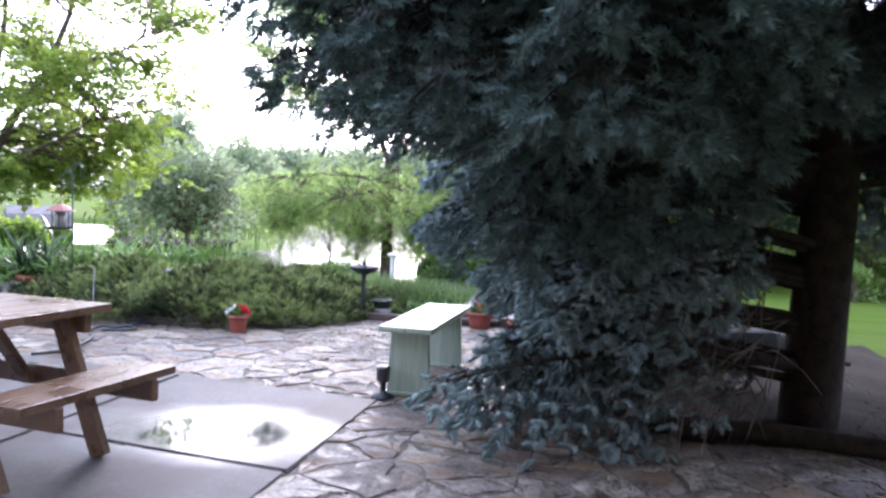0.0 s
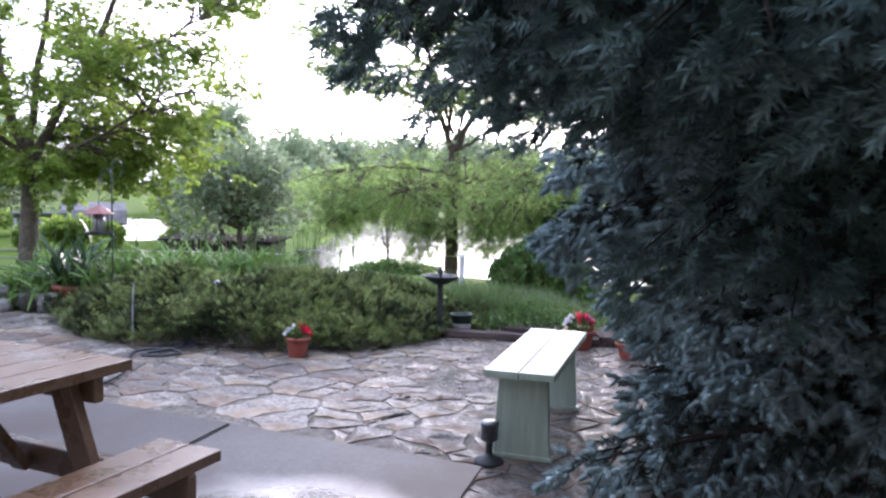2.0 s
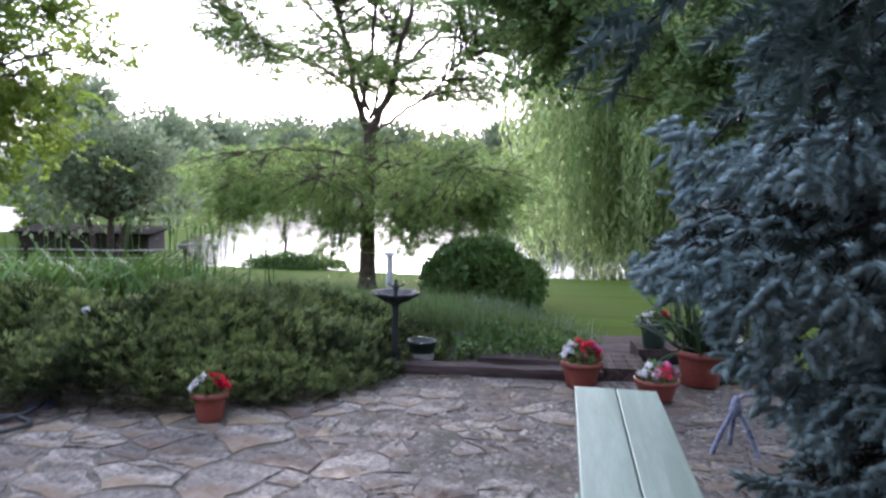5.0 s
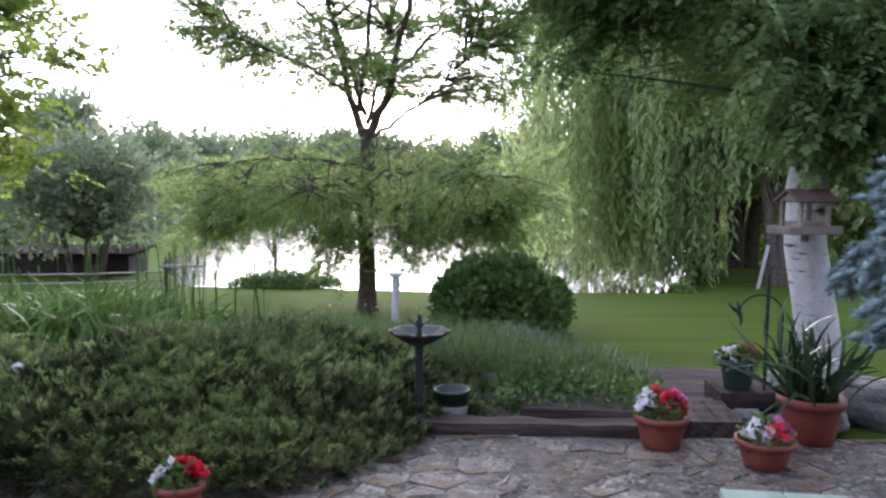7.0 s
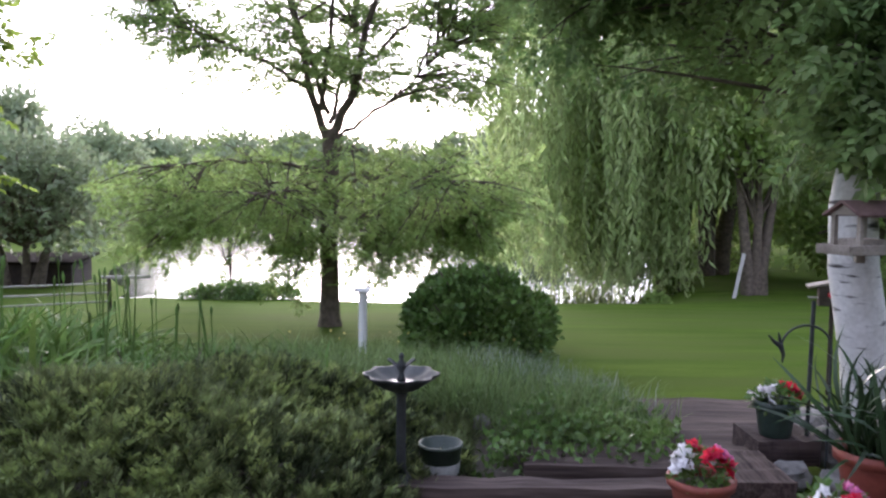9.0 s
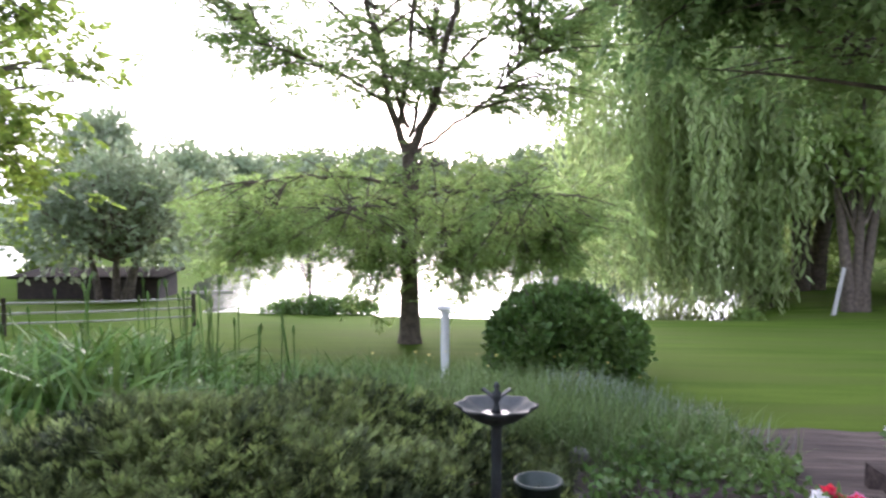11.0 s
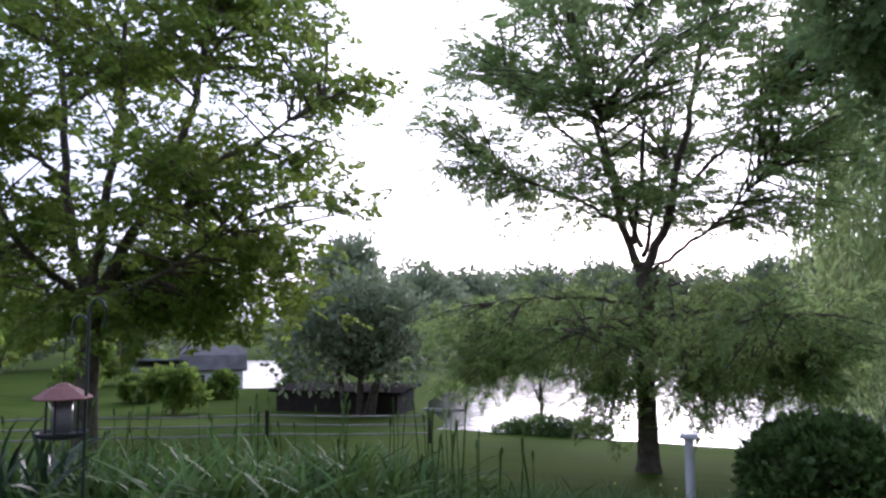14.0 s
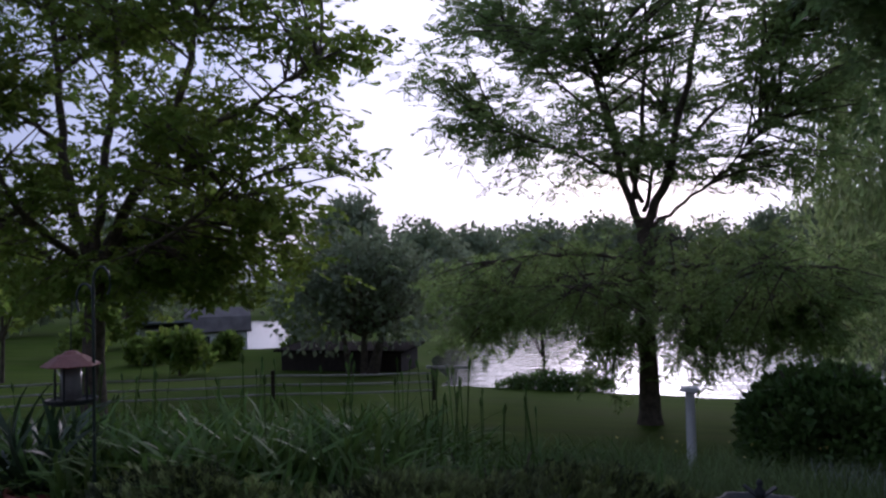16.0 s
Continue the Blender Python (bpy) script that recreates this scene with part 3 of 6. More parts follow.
part("outer_needles", outer, M_SPRUCE, spruce, "plush grey-blue needle tips")
part("shaded_green_needles", outer2, M_SPRUCE_GR_SHADED, spruce, "soft green needle tips, darkened for shade")
# dead twigs in the shaded lower part
tw = []
for k in range(450):
    a = radians(rng.uniform(145, 228))
    p = SPRUCE + np.array([math.cos(a), math.sin(a), 0]) * rng.uniform(0.25, 1.35) + [0, 0, rng.uniform(0.15, 1.4)]
    d = np.array([math.cos(a), math.sin(a), 0]) * 0.25 + rng.normal(size=3) * 0.16 + [0, 0, -0.12]
    tw.append(tube(np.array([p, p + d * 0.6, p + d + [0, 0, -0.05]]), [0.005, 0.004, 0.002], 3))
part("dead_twig", join(tw), material("dry twigs", (0.06, 0.045, 0.032), (0.13, 0.10, 0.072), 0.9), spruce, "dry brown bare twigs")


# fallen needles and bits of twig under the boughs
n = 9000
lx, ly = rng.uniform(0.35, 3.0, n), rng.uniform(3.6, 8.9, n)
k = rng.uniform(size=n) < np.clip((lx - 0.3) / 1.2, 0.08, 1) * (0.55 + 0.45 * np.sin(5 * lx + 2 * ly) * np.sin(4 * ly))
lp = np.stack([lx[k], ly[k], rng.uniform(0.004, 0.016, k.sum())], 1)
tagged(part("needle_litter", scatter(leaf_template(0.22, 0.05), lp, rng.normal(size=(k.sum(), 3)) * [1, 1, 0.12], rng.uniform(0, 6.28, k.sum()), rng.uniform(0.015, 0.05, k.sum())), material("dry needles", (0.05, 0.032, 0.02), (0.13, 0.085, 0.05), 0.9, island=0.4)), "brown fallen needles and twigs on the paving", "litter", kind="stuff")


mulch = part("spruce_bed", grid_sheet(np.linspace(0.95, 3.6, 30), np.linspace(6.05, 9.7, 36), lambda x, y: 0.012 + 0.012 * np.sin(7 * x + 1) * np.sin(6 * y) - 0.05 * np.clip(1 - (x - 0.95) / 0.3, 0, 1) - 0.05 * np.clip(1 - (y - 6.05) / 0.25, 0, 1)), material("needle mulch", (0.010, 0.008, 0.006), (0.032, 0.023, 0.016), 0.95, 9, 70, 1.0, spec=0.1), smooth=True)
tagged(mulch, "dark mulch of old needles under the spruce", "mulch bed", kind="structure")


# ---- planted bed ----
def spray_template(n=9):
    """A flat feathery evergreen spray of length 1."""
    v, f = [], []

    def sliver(o, d, w):
        d = np.array(d, float)
        s = np.cross(d, [0, 0, 1.0])
        s = s / (np.linalg.norm(s) + 1e-9) * w
        i = len(v)
        v.extend([o + d * 0.1 - s * 0.4, o + d * 0.55 - s, o + d, o + d * 0.55 + s])
        f.append((i, i + 1, i + 2, i + 3))

    sliver(np.zeros(3), (0, 1, 0.05), 0.03)
    for k in range(n):
        t = 0.15 + 0.75 * k / n
        for s in (-1, 1):
            ln = 0.42 * (1.1 - t) + 0.10
            sliver(np.array([0, t, 0.03 * t]), (s * ln * 0.62, ln * 0.85, rng.uniform(-0.05, 0.2)), 0.030)
    return np.array(v), np.array(f)


def in_front(x, y):
    """Whether a place lies behind the front line of the evergreen groundcover."""
    line = front_line(x)
    return y > line


def juniper_height(x, y):
    x, y = np.asarray(x, float), np.asarray(y, float)
    line = front_line(x)
    t = np.clip((y - line) / 0.9, 0, 1)
    right = np.clip((-1.22 - x) / 1.6, 0.02, 1)
    dome = np.max([b * np.sqrt(np.clip(1 - ((x - u) ** 2 + (y - v) ** 2) / r**2, 0, 1)) for u, v, r, b in MOUNDS], axis=0)
    return (0.05 + np.interp(x, [-4.5, -3.2, -2.4], [0.20, 0.26, 0.34]) * np.sqrt(t)) * right**0.6 + (dome - 0.04) * (0.35 + 0.65 * t) * (0.3 + 0.7 * right)


MOUNDS = [(*q, r, r * 0.48) for q, r in zip(np.random.default_rng(5).uniform((-5.2, 8.6), (-1.1, 11.2), (62, 2)), np.random.default_rng(6).uniform(0.28, 0.56, 62))]
n = 19000
jx, jy = rng.uniform(-5.2, -1.0, n), rng.uniform(8.45, 11.15, n)
keep = in_front(jx, jy) & (jy < np.interp(jx, [-5.2, -3.6, -2.7, -2.2, -1.0], [9.7, 9.8, 10.0, 10.9, 11.0]) + 0.12 * np.sin(4 * jx))
jx, jy = jx[keep], jy[keep]
jh = np.maximum(juniper_height(jx, jy), 0.05)
jz = jh * np.where(rng.uniform(size=len(jx)) < 0.7, rng.uniform(0.86, 1.06, len(jx)), rng.uniform(0.35, 0.86, len(jx)))
slope = np.stack([-(juniper_height(jx + 0.04, jy) - juniper_height(jx - 0.04, jy)) / 0.08, -(juniper_height(jx, jy + 0.04) - juniper_height(jx, jy - 0.04)) / 0.08, np.full(len(jx), 0.55)], 1)
jd = slope / np.linalg.norm(slope, axis=1)[:, None] + rng.normal(size=(len(jx), 3)) * 0.38 + [0, -0.2, 0.15]
sprays = [spray_template() for _ in range(3)]
pick = rng.integers(0, 3, len(jx))
jm = join([scatter(sprays[k], np.stack([jx, jy, jz - 0.06], 1)[pick == k], jd[pick == k], rng.uniform(-0.8, 0.8, (pick == k).sum()), rng.uniform(0.09, 0.17, (pick == k).sum())) for k in range(3)])
# the crests carry the light new growth, its colour raised to read as lit
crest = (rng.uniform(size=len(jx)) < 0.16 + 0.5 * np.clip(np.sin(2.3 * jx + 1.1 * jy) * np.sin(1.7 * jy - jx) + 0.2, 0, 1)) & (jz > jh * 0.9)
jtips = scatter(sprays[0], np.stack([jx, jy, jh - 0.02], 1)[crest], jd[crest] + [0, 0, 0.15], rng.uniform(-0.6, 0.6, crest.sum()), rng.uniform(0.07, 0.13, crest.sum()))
juniper = thing("juniper_groundcover", "low spreading green juniper mounded along the patio", "juniper", kind="stuff")
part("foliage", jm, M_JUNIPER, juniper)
part("lit_new_growth", jtips, M_JTIP, juniper, "bright green new tips, lightened to look lit")
n = 260
sx, sy = rng.uniform(-4.9, -1.4, n), rng.uniform(8.9, 10.8, n)
k = in_front(sx, sy - 0.25)
stems = []
for x, y in zip(sx[k], sy[k]):
    h = max(0.1, float(juniper_height(x, y)))
    d = rng.normal(size=2) * 0.12
    stems.append(tube(np.array([(x, y, 0.0), (x + d[0] * 0.5, y + d[1] * 0.5, h * 0.5), (x + d[0], y + d[1], h * 0.92)]), [0.009, 0.006, 0.003], 4))
part("stem", join(stems), M_BARK, juniper)


def blade_template(seg=5, width=0.03, droop=0.5):
    """A strap leaf of length 1 that rises along y and arches over towards z."""
    t = np.linspace(0, 1, seg + 1)
    y = np.sin(t * (1 + droop * 0.5)) / (1 + droop * 0.2)
    z = droop * t**2.2 * 0.8
    w = width * np.sin(np.clip(t * 0.93 + 0.07, 0, 1) * np.pi) ** 0.6
    v = np.stack([np.concatenate([-w, w]), np.concatenate([y, y]), np.concatenate([z, z])], 1)
    k = np.arange(seg)
    return v, np.stack([k, k + seg + 1, k + seg + 2, k + 1], 1)


def blades(n, fx, size, width, tilt=0.35, droops=(0.25, 0.6, 1.0), seg=5):
    """n strap leaves at places from fx(n), of lengths in size."""
    p = fx(n)
    n = len(p)
    d = rng.normal(size=(n, 3)) * [tilt, tilt, 0] + [0, 0, 1]
    pick = rng.integers(0, len(droops), n)
    roll = rng.uniform(0, 6.28, n)
    s = rng.uniform(*size, n)
    return join([scatter(blade_template(seg, width, q), p[pick == k], d[pick == k], roll[pick == k], s[pick == k]) for k, q in enumerate(droops)])


def in_box(x0, x1, y0, y1, f=bed_z, clumps=0, r=0.12, ok=None):
    def places(n):
        if clumps:
            cx, cy = rng.uniform(x0, x1, clumps), rng.uniform(y0, y1, clumps)
            k = rng.integers(0, clumps, n)
            x, y = cx[k] + rng.normal(size=n) * r, cy[k] + rng.normal(size=n) * r
        else:
            x, y = rng.uniform(x0, x1, n), rng.uniform(y0, y1, n)
        if ok is not None:
            m = ok(x, y)
            x, y = x[m], y[m]
        return np.stack([x, y, f(x, y) - 0.01], 1)
    return places


lilies = thing("daylily_bed", "dense clump of arching green daylily leaves with tall stalks", "daylilies", kind="stuff")
lily_ok = lambda x, y: (y > np.interp(x, [-6, -3.6, -2.7, -2.2, -1.5], [9.75, 9.85, 10.05, 10.9, 11.1])) & (y < 12.0)
part("leaves", blades(4800, in_box(-6.2, -3.3, 9.8, 12.0, clumps=80, r=0.12, ok=lily_ok), (0.34, 0.56), 0.032, 0.45, (0.45, 0.9, 1.3), 6), M_LILY, lilies)
part("low_leaves", blades(2600, in_box(-3.5, -1.9, 9.9, 12.0, clumps=60, r=0.13, ok=lily_ok), (0.22, 0.40), 0.019, 0.45, (0.45, 0.9, 1.3), 6), M_LILY, lilies)
st = []
for k in range(70):
    x, y = rng.uniform(-5.8, -2.6), rng.uniform(10.2, 11.9)
    z, h = float(bed_z(x, y)), rng.uniform(0.5, 0.85)
    lean = rng.normal(size=2) * 0.05
    st.append(tube(np.array([(x, y, z), (x + lean[0] * 0.4, y + lean[1] * 0.4, z + h * 0.5), (x + lean[0], y + lean[1], z + h)]), [0.006, 0.0045, 0.004], 4))
    st.append(tube(np.array([(x + lean[0], y + lean[1], z + h), (x + lean[0] * 1.1, y + lean[1] * 1.1, z + h + 0.03), (x + lean[0] * 1.2, y + lean[1] * 1.2, z + h + 0.06)]), [0.006, 0.011, 0.002], 5))
part("stalks", join(st), M_LILY, lilies, "tall thin budded stalks")

herbs = thing("grassy_herb_bed", "soft grey-green lavender and grasses beside the birdbath", "herb bed", kind="stuff")
herb_ok = lambda x, y: (y < 12.5 - 0.85 * np.clip(x + 0.9, 0, 3)) & (y > np.interp(x, [-2.5, -1.6, -1.0, -0.7, 0.1], [11.0, 10.75, 10.6, 10.35, 10.4]))
part("grasses", blades(12500, in_box(-2.6, 0.10, 10.05, 12.7, clumps=230, r=0.10, ok=herb_ok), (0.22, 0.46), 0.0065, 0.4, (0.15, 0.4, 0.7), 3), M_LAVENDER, herbs)
silver = lambda x, y: (np.abs(y - (12.5 - 0.85 * np.clip(x + 0.9, 0, 3))) < 0.35)
part("silver_spikes", blades(2600, in_box(-0.9, 0.2, 10.9, 12.6, clumps=50, r=0.10, ok=silver), (0.22, 0.42), 0.007, 0.35, (0.1, 0.3), 3), leaf_material("silver spikes", (0.22, 0.27, 0.22), (0.40, 0.44, 0.40)), herbs, "silvery lavender spikes")
n = 7000
gx, gy = rng.uniform(-1.1, 0.25, n), rng.uniform(10.0, 11.9, n)
k = (gx < 0.12 + 0.10 * np.sin(6 * gy)) & (gx > -1.0 + 0.55 * (gy - 10.0))
gx, gy = gx[k], gy[k]
gp = np.stack([gx, gy, bed_z(gx, gy) + rng.uniform(0.02, 0.22, len(gx))], 1)
part("creeping_leaves", scatter(leaf_template(0.6), gp, rand_dirs(len(gp), 0.5), rng.uniform(0, 6.28, len(gp)), rng.uniform(0.035, 0.06, len(gp))), M_SHRUB, herbs, "dark creeping leaves along the path")
yl = in_box(-2.3, -0.4, 10.8, 12.4, ok=herb_ok)(16)
part("yellow_flowers", scatter(leaf_template(0.8), yl + [0, 0, 0.42], rand_dirs(len(yl), 0.6), rng.uniform(0, 6, len(yl)), 0.022), leaf_material("yellow petals", (0.55, 0.45, 0.10), (0.7, 0.6, 0.2)), herbs, "small yellow blooms")

shrub = thing("round_shrub", "clipped round evergreen shrub on the lawn's edge", "shrub", (-0.68, 14.0, 0.0))
cs, rs = [(0, 0, -0.02)], [(0.72, 0.72, 0.56)]
for k in range(64):
    d = rand_dirs(1)[0]
    d[2] = abs(d[2])
    cs.append(tuple(d * [0.60, 0.60, 0.44] + [0, 0, 0.02]))
    rs.append((0.17, 0.17, 0.14))
for k in range(26):
    a, z = k * 2.4, -0.05 - 0.25 * ((k * 0.618) % 1)
    cs.append((0.58 * math.cos(a), 0.58 * math.sin(a), z))
    rs.append((0.17, 0.17, 0.15))
sp, sd = clump_points(23000, cs, rs, 0.6)
k = sp[:, 2] > float(ground_z(-0.68, 14.0)) + 0.03
part("leaves", scatter(leaf_template(0.62), sp[k], sd[k] + rng.normal(size=(k.sum(), 3)) * 0.6 + [0, 0, 0.3], rng.uniform(0, 6.28, k.sum()), rng.uniform(0.05, 0.095, k.sum())), M_SHRUB, shrub)
chunks, tips = [], []
for k in range(7):
    branch(chunks, tips, (0, 0, float(ground_z(-0.68, 14.0)) - 0.02), rand_dirs(1, 1.2)[0] * [1, 1, 1] + [0, 0, 0.3], 0.5, 0.022, 2)
part("stem", join(chunks), M_BARK, shrub)


# ---- trees ----
def crown_tree(t, limbs, targets, leaf_mat, bark, template, per, size, spread=0.1, droop=0.25, flat=0.5, names=("limb", "twig_wood", "crown")):
    """Limbs as (points, radius at base), twigs from them to targets, and leafy sprigs along the twigs."""
    samples = []
    for pts, r in limbs:
        pts = np.array(pts, float)
        q = np.linspace(0, 1, len(pts))
        u = np.linspace(0, 1, 16)
        fine = np.stack([np.interp(u, q, pts[:, i]) for i in range(3)], 1)
        fine[1:-1] += rng.normal(size=(14, 3)) * 0.018
        part(names[0], tube(fine, np.linspace(r, r * 0.3, 16), 8), bark, t, smooth=True)
        samples.append(fine[2:])
    samples = np.concatenate(samples)
    wood, pos, d = [], [], []
    for g in np.asarray(targets, float):
        dist = np.linalg.norm(samples - g, axis=1) + 0.6 * np.clip(samples[:, 2] - g[2] + 0.25, 0, 3)
        s = samples[np.argsort(dist)[rng.integers(0, 4)]]
        ln = np.linalg.norm(g - s)
        mid = (s + g) / 2 + np.array([0, 0, 0.12 * ln]) + rng.normal(size=3) * 0.05 * ln
        u = np.linspace(0, 1, 6)[:, None]
        pts = (1 - u) ** 2 * s + 2 * u * (1 - u) * mid + u**2 * g
        wood.append(tube(pts, np.linspace(0.006 + 0.008 * ln, 0.003, 6), 4))
        w = (g - s) / (ln + 1e-6)
        k = max(3, int(per * min(1.0, ln / 0.8)))
        v = rng.uniform(0.3, 1.05, k)
        p = np.stack([np.interp(v, u[:, 0], pts[:, i]) for i in range(3)], 1) + rng.normal(size=(k, 3)) * spread * [1, 1, 0.5]
        pos.append(p)
        d.append(w * 0.5 + rng.normal(size=(k, 3)) * [0.8, 0.8, 0.8 * flat] + [0, 0, -droop])
    tagged(part(names[1], join(wood), bark, t), kind="stuff")
    pos, d = np.concatenate(pos), np.concatenate(d)
    part(names[2], scatter(template, pos, d, rng.uniform(-0.7, 0.7, len(pos)), rng.uniform(*size, len(pos))), leaf_mat, t)


def in_ellipsoid(n, centre, radii, shell=0.3, ok=None):
    p = centre + rand_dirs(n * 4) * np.array(radii) * (rng.uniform(shell**3, 1, n * 4) ** (1 / 3))[:, None]
    return p[ok(p)][:n] if ok else p[:n]


FROND = sprig_template(6, 0.42, 0.34, 62, 0.12)
lz = float(ground_z(-2.45, 16.4))
locust = thing("honey_locust", "honey locust with forked trunk and airy feathery crown", "tree", (-2.45, 16.4, 0))
part("trunk", tube(np.array([(0, 0, lz - 0.1), (0, 0, lz + 0.12), (0, 0, 0.3), (-0.02, 0, 1.0), (0.02, 0, 1.6), (0.0, 0, 2.12)]), [0.19, 0.135, 0.115, 0.108, 0.105, 0.09], 12), M_BARK, locust, smooth=True)
limbs = [([(-0.03, 0, 2.0), (-0.24, 0, 2.6), (-0.36, 0.05, 3.3), (-0.7, 0, 4.3), (-0.9, 0, 5.6)], 0.07), ([(0.03, 0, 2.0), (0.30, 0, 2.6), (0.45, 0, 3.3), (0.72, 0.1, 4.4), (0.9, 0, 5.7)], 0.08),
         ([(0.04, 0, 1.95), (0.5, -0.1, 2.25), (1.0, -0.1, 2.65), (1.6, -0.1, 3.3)], 0.035), ([(-0.24, 0, 2.6), (-0.8, 0, 2.95), (-1.6, 0.1, 3.3), (-2.1, 0.1, 3.5)], 0.035), ([(-0.1, 0, 2.35), (0.0, 0.05, 3.2), (0.12, 0, 4.4), (0.0, 0, 6.0)], 0.05),
         ]
limbs += [([(0, 0.05, 2.2), (0.1, 0.7, 2.9), (0.2, 1.4, 3.9)], 0.04), ([(0, -0.05, 2.3), (-0.2, -0.6, 3.0), (-0.3, -1.2, 3.9)], 0.04), ([(0.35, 0, 2.85), (1.0, 0.2, 3.5), (1.7, 0.3, 4.3)], 0.04), ([(-0.36, 0.05, 3.3), (-1.0, 0.1, 3.9), (-1.7, 0, 4.7)], 0.035)]
goal = in_ellipsoid(560, (0.15, 0, 4.25), (3.35, 2.4, 2.45), 0.35, lambda p: (p[:, 2] > 2.4 + 0.05 * np.abs(p[:, 0]) - 0.3 * (p[:, 0] > 0.8)) & (np.sin(p[:, 2] * 7 + p[:, 0]) > -0.45))
limbs = [(p, r * 0.8) for p, r in limbs]
crown_tree(locust, limbs, goal, M_LOCUST, M_BARK, FROND, 17, (0.13, 0.25), 0.17, 0.12, 0.3)
# its spreading lower boughs
a = np.linspace(0, 2 * np.pi, 11)[:-1]
limbs = [([(0, 0, 0.95 + 0.09 * k), (math.cos(q) * 0.8, math.sin(q) * 0.8, 1.12 + 0.08 * k), (math.cos(q) * 1.9, math.sin(q) * 1.9, 1.05 + 0.08 * k)], 0.028) for k, q in enumerate(a[[0, 5, 2, 7, 4, 9, 1, 6, 3, 8]])]
goal = np.concatenate([
    in_ellipsoid(400, (0, 0, 1.18), (3.0, 2.2, 0.90), 0.2, lambda p: (p[:, 2] > 0.58 - 0.26 * np.clip(p[:, 0], 0, 1) + 0.12 * np.sin(4 * p[:, 0] + 1)) & (np.hypot(p[:, 0], p[:, 1]) > 0.35)),
    in_ellipsoid(16, (-0.42, -0.5, 0.35), (0.22, 0.3, 0.36), 0.1), in_ellipsoid(16, (0.62, -0.3, 0.32), (0.3, 0.3, 0.3), 0.1), in_ellipsoid(14, (-2.3, 0.1, 0.5), (0.35, 0.4, 0.25), 0.1), in_ellipsoid(60, (1.6, 0.1, 0.58), (1.0, 0.8, 0.42), 0.1)])
crown_tree(locust, limbs, goal, M_LOCUST, M_BARK, FROND, 12, (0.13, 0.24), 0.17, 0.35, names=("lower_limb", "lower_twig_wood", "lower_crown"))

SPRIG = sprig_template(3, 0.62, 0.5, 50)
mz = float(ground_z(-9.6, 14.7))
gtree = thing("garden_tree", "tall broad-leaved garden tree with a full green crown", "tree", (-9.6, 14.7, 0))
part("trunk", tube(np.array([(0, 0, mz - 0.1), (0.0, 0, 0.5), (0.05, 0, 1.2), (0.02, 0, 1.75)]), [0.19, 0.15, 0.135, 0.12], 12), M_BARK, gtree, smooth=True)
limbs = [([(0.0, 0, 1.6), (-0.3, 0, 2.4), (-0.5, 0, 3.4), (-0.8, 0.1, 5.0), (-0.9, 0, 6.6)], 0.09), ([(0.02, 0, 1.6), (0.5, 0, 2.3), (1.1, 0.1, 3.2), (1.7, 0, 4.4), (2.0, 0, 5.8)], 0.09), ([(0, 0, 1.7), (0.1, 0.1, 2.8), (0.4, 0, 4.2), (0.5, 0, 6.4)], 0.08)]
limbs += [([(0.04, 0, 1.5), (0.8, -0.2, 1.8), (1.8, -0.4, 2.1), (2.8, -0.5, 2.6)], 0.05), ([(-0.02, 0, 1.4), (-0.9, 0, 1.9), (-2.0, 0, 2.4)], 0.05), ([(1.1, 0.1, 3.2), (2.2, 0.2, 3.6), (3.4, 0.3, 4.2)], 0.045), ([(0.0, -0.05, 1.7), (-0.1, -1.0, 2.3), (0.3, -2.0, 3.2)], 0.06), ([(0, 0.05, 1.7), (0.1, 1.0, 2.5), (0, 2.0, 3.4)], 0.06), ([(-0.5, 0, 3.4), (-1.6, 0.1, 4.0), (-2.6, 0, 4.8)], 0.045)]
goal = np.concatenate([in_ellipsoid(480, (0.1, 0, 4.0), (4.2, 3.3, 3.3), 0.3, lambda p: (p[:, 2] > 0.85 + 0.33 * np.clip(p[:, 0] - 0.8, 0, 4)) & (np.sin(p[:, 2] * 5 + p[:, 0] * 1.3) > -0.6)), in_ellipsoid(50, (1.4, 1.0, 1.8), (2.0, 1.2, 0.75), 0.1)])
crown_tree(gtree, limbs, goal, M_MAPLE, M_BARK, SPRIG, 17, (0.16, 0.27), 0.16, 0.2)

# ---- birch by the steps ----
birch = thing("birch_tree", "white-barked birch with leaves hanging over the steps", "birch tree", (1.30, 10.85, 0))
part("trunk", tube(np.array([(-0.20, -0.55, -0.12), (-0.23, -0.55, 0.2), (-0.27, -0.55, 0.5), (-0.36, -0.55, 0.98), (-0.37, -0.54, 1.3), (-0.25, -0.48, 1.9), (-0.1, -0.25, 2.8), (0.0, 0, 3.9), (0.05, 0.05, 5.0)]), [0.17, 0.135, 0.122, 0.118, 0.112, 0.10, 0.085, 0.06, 0.04], 18), M_BIRCH, birch, smooth=True)
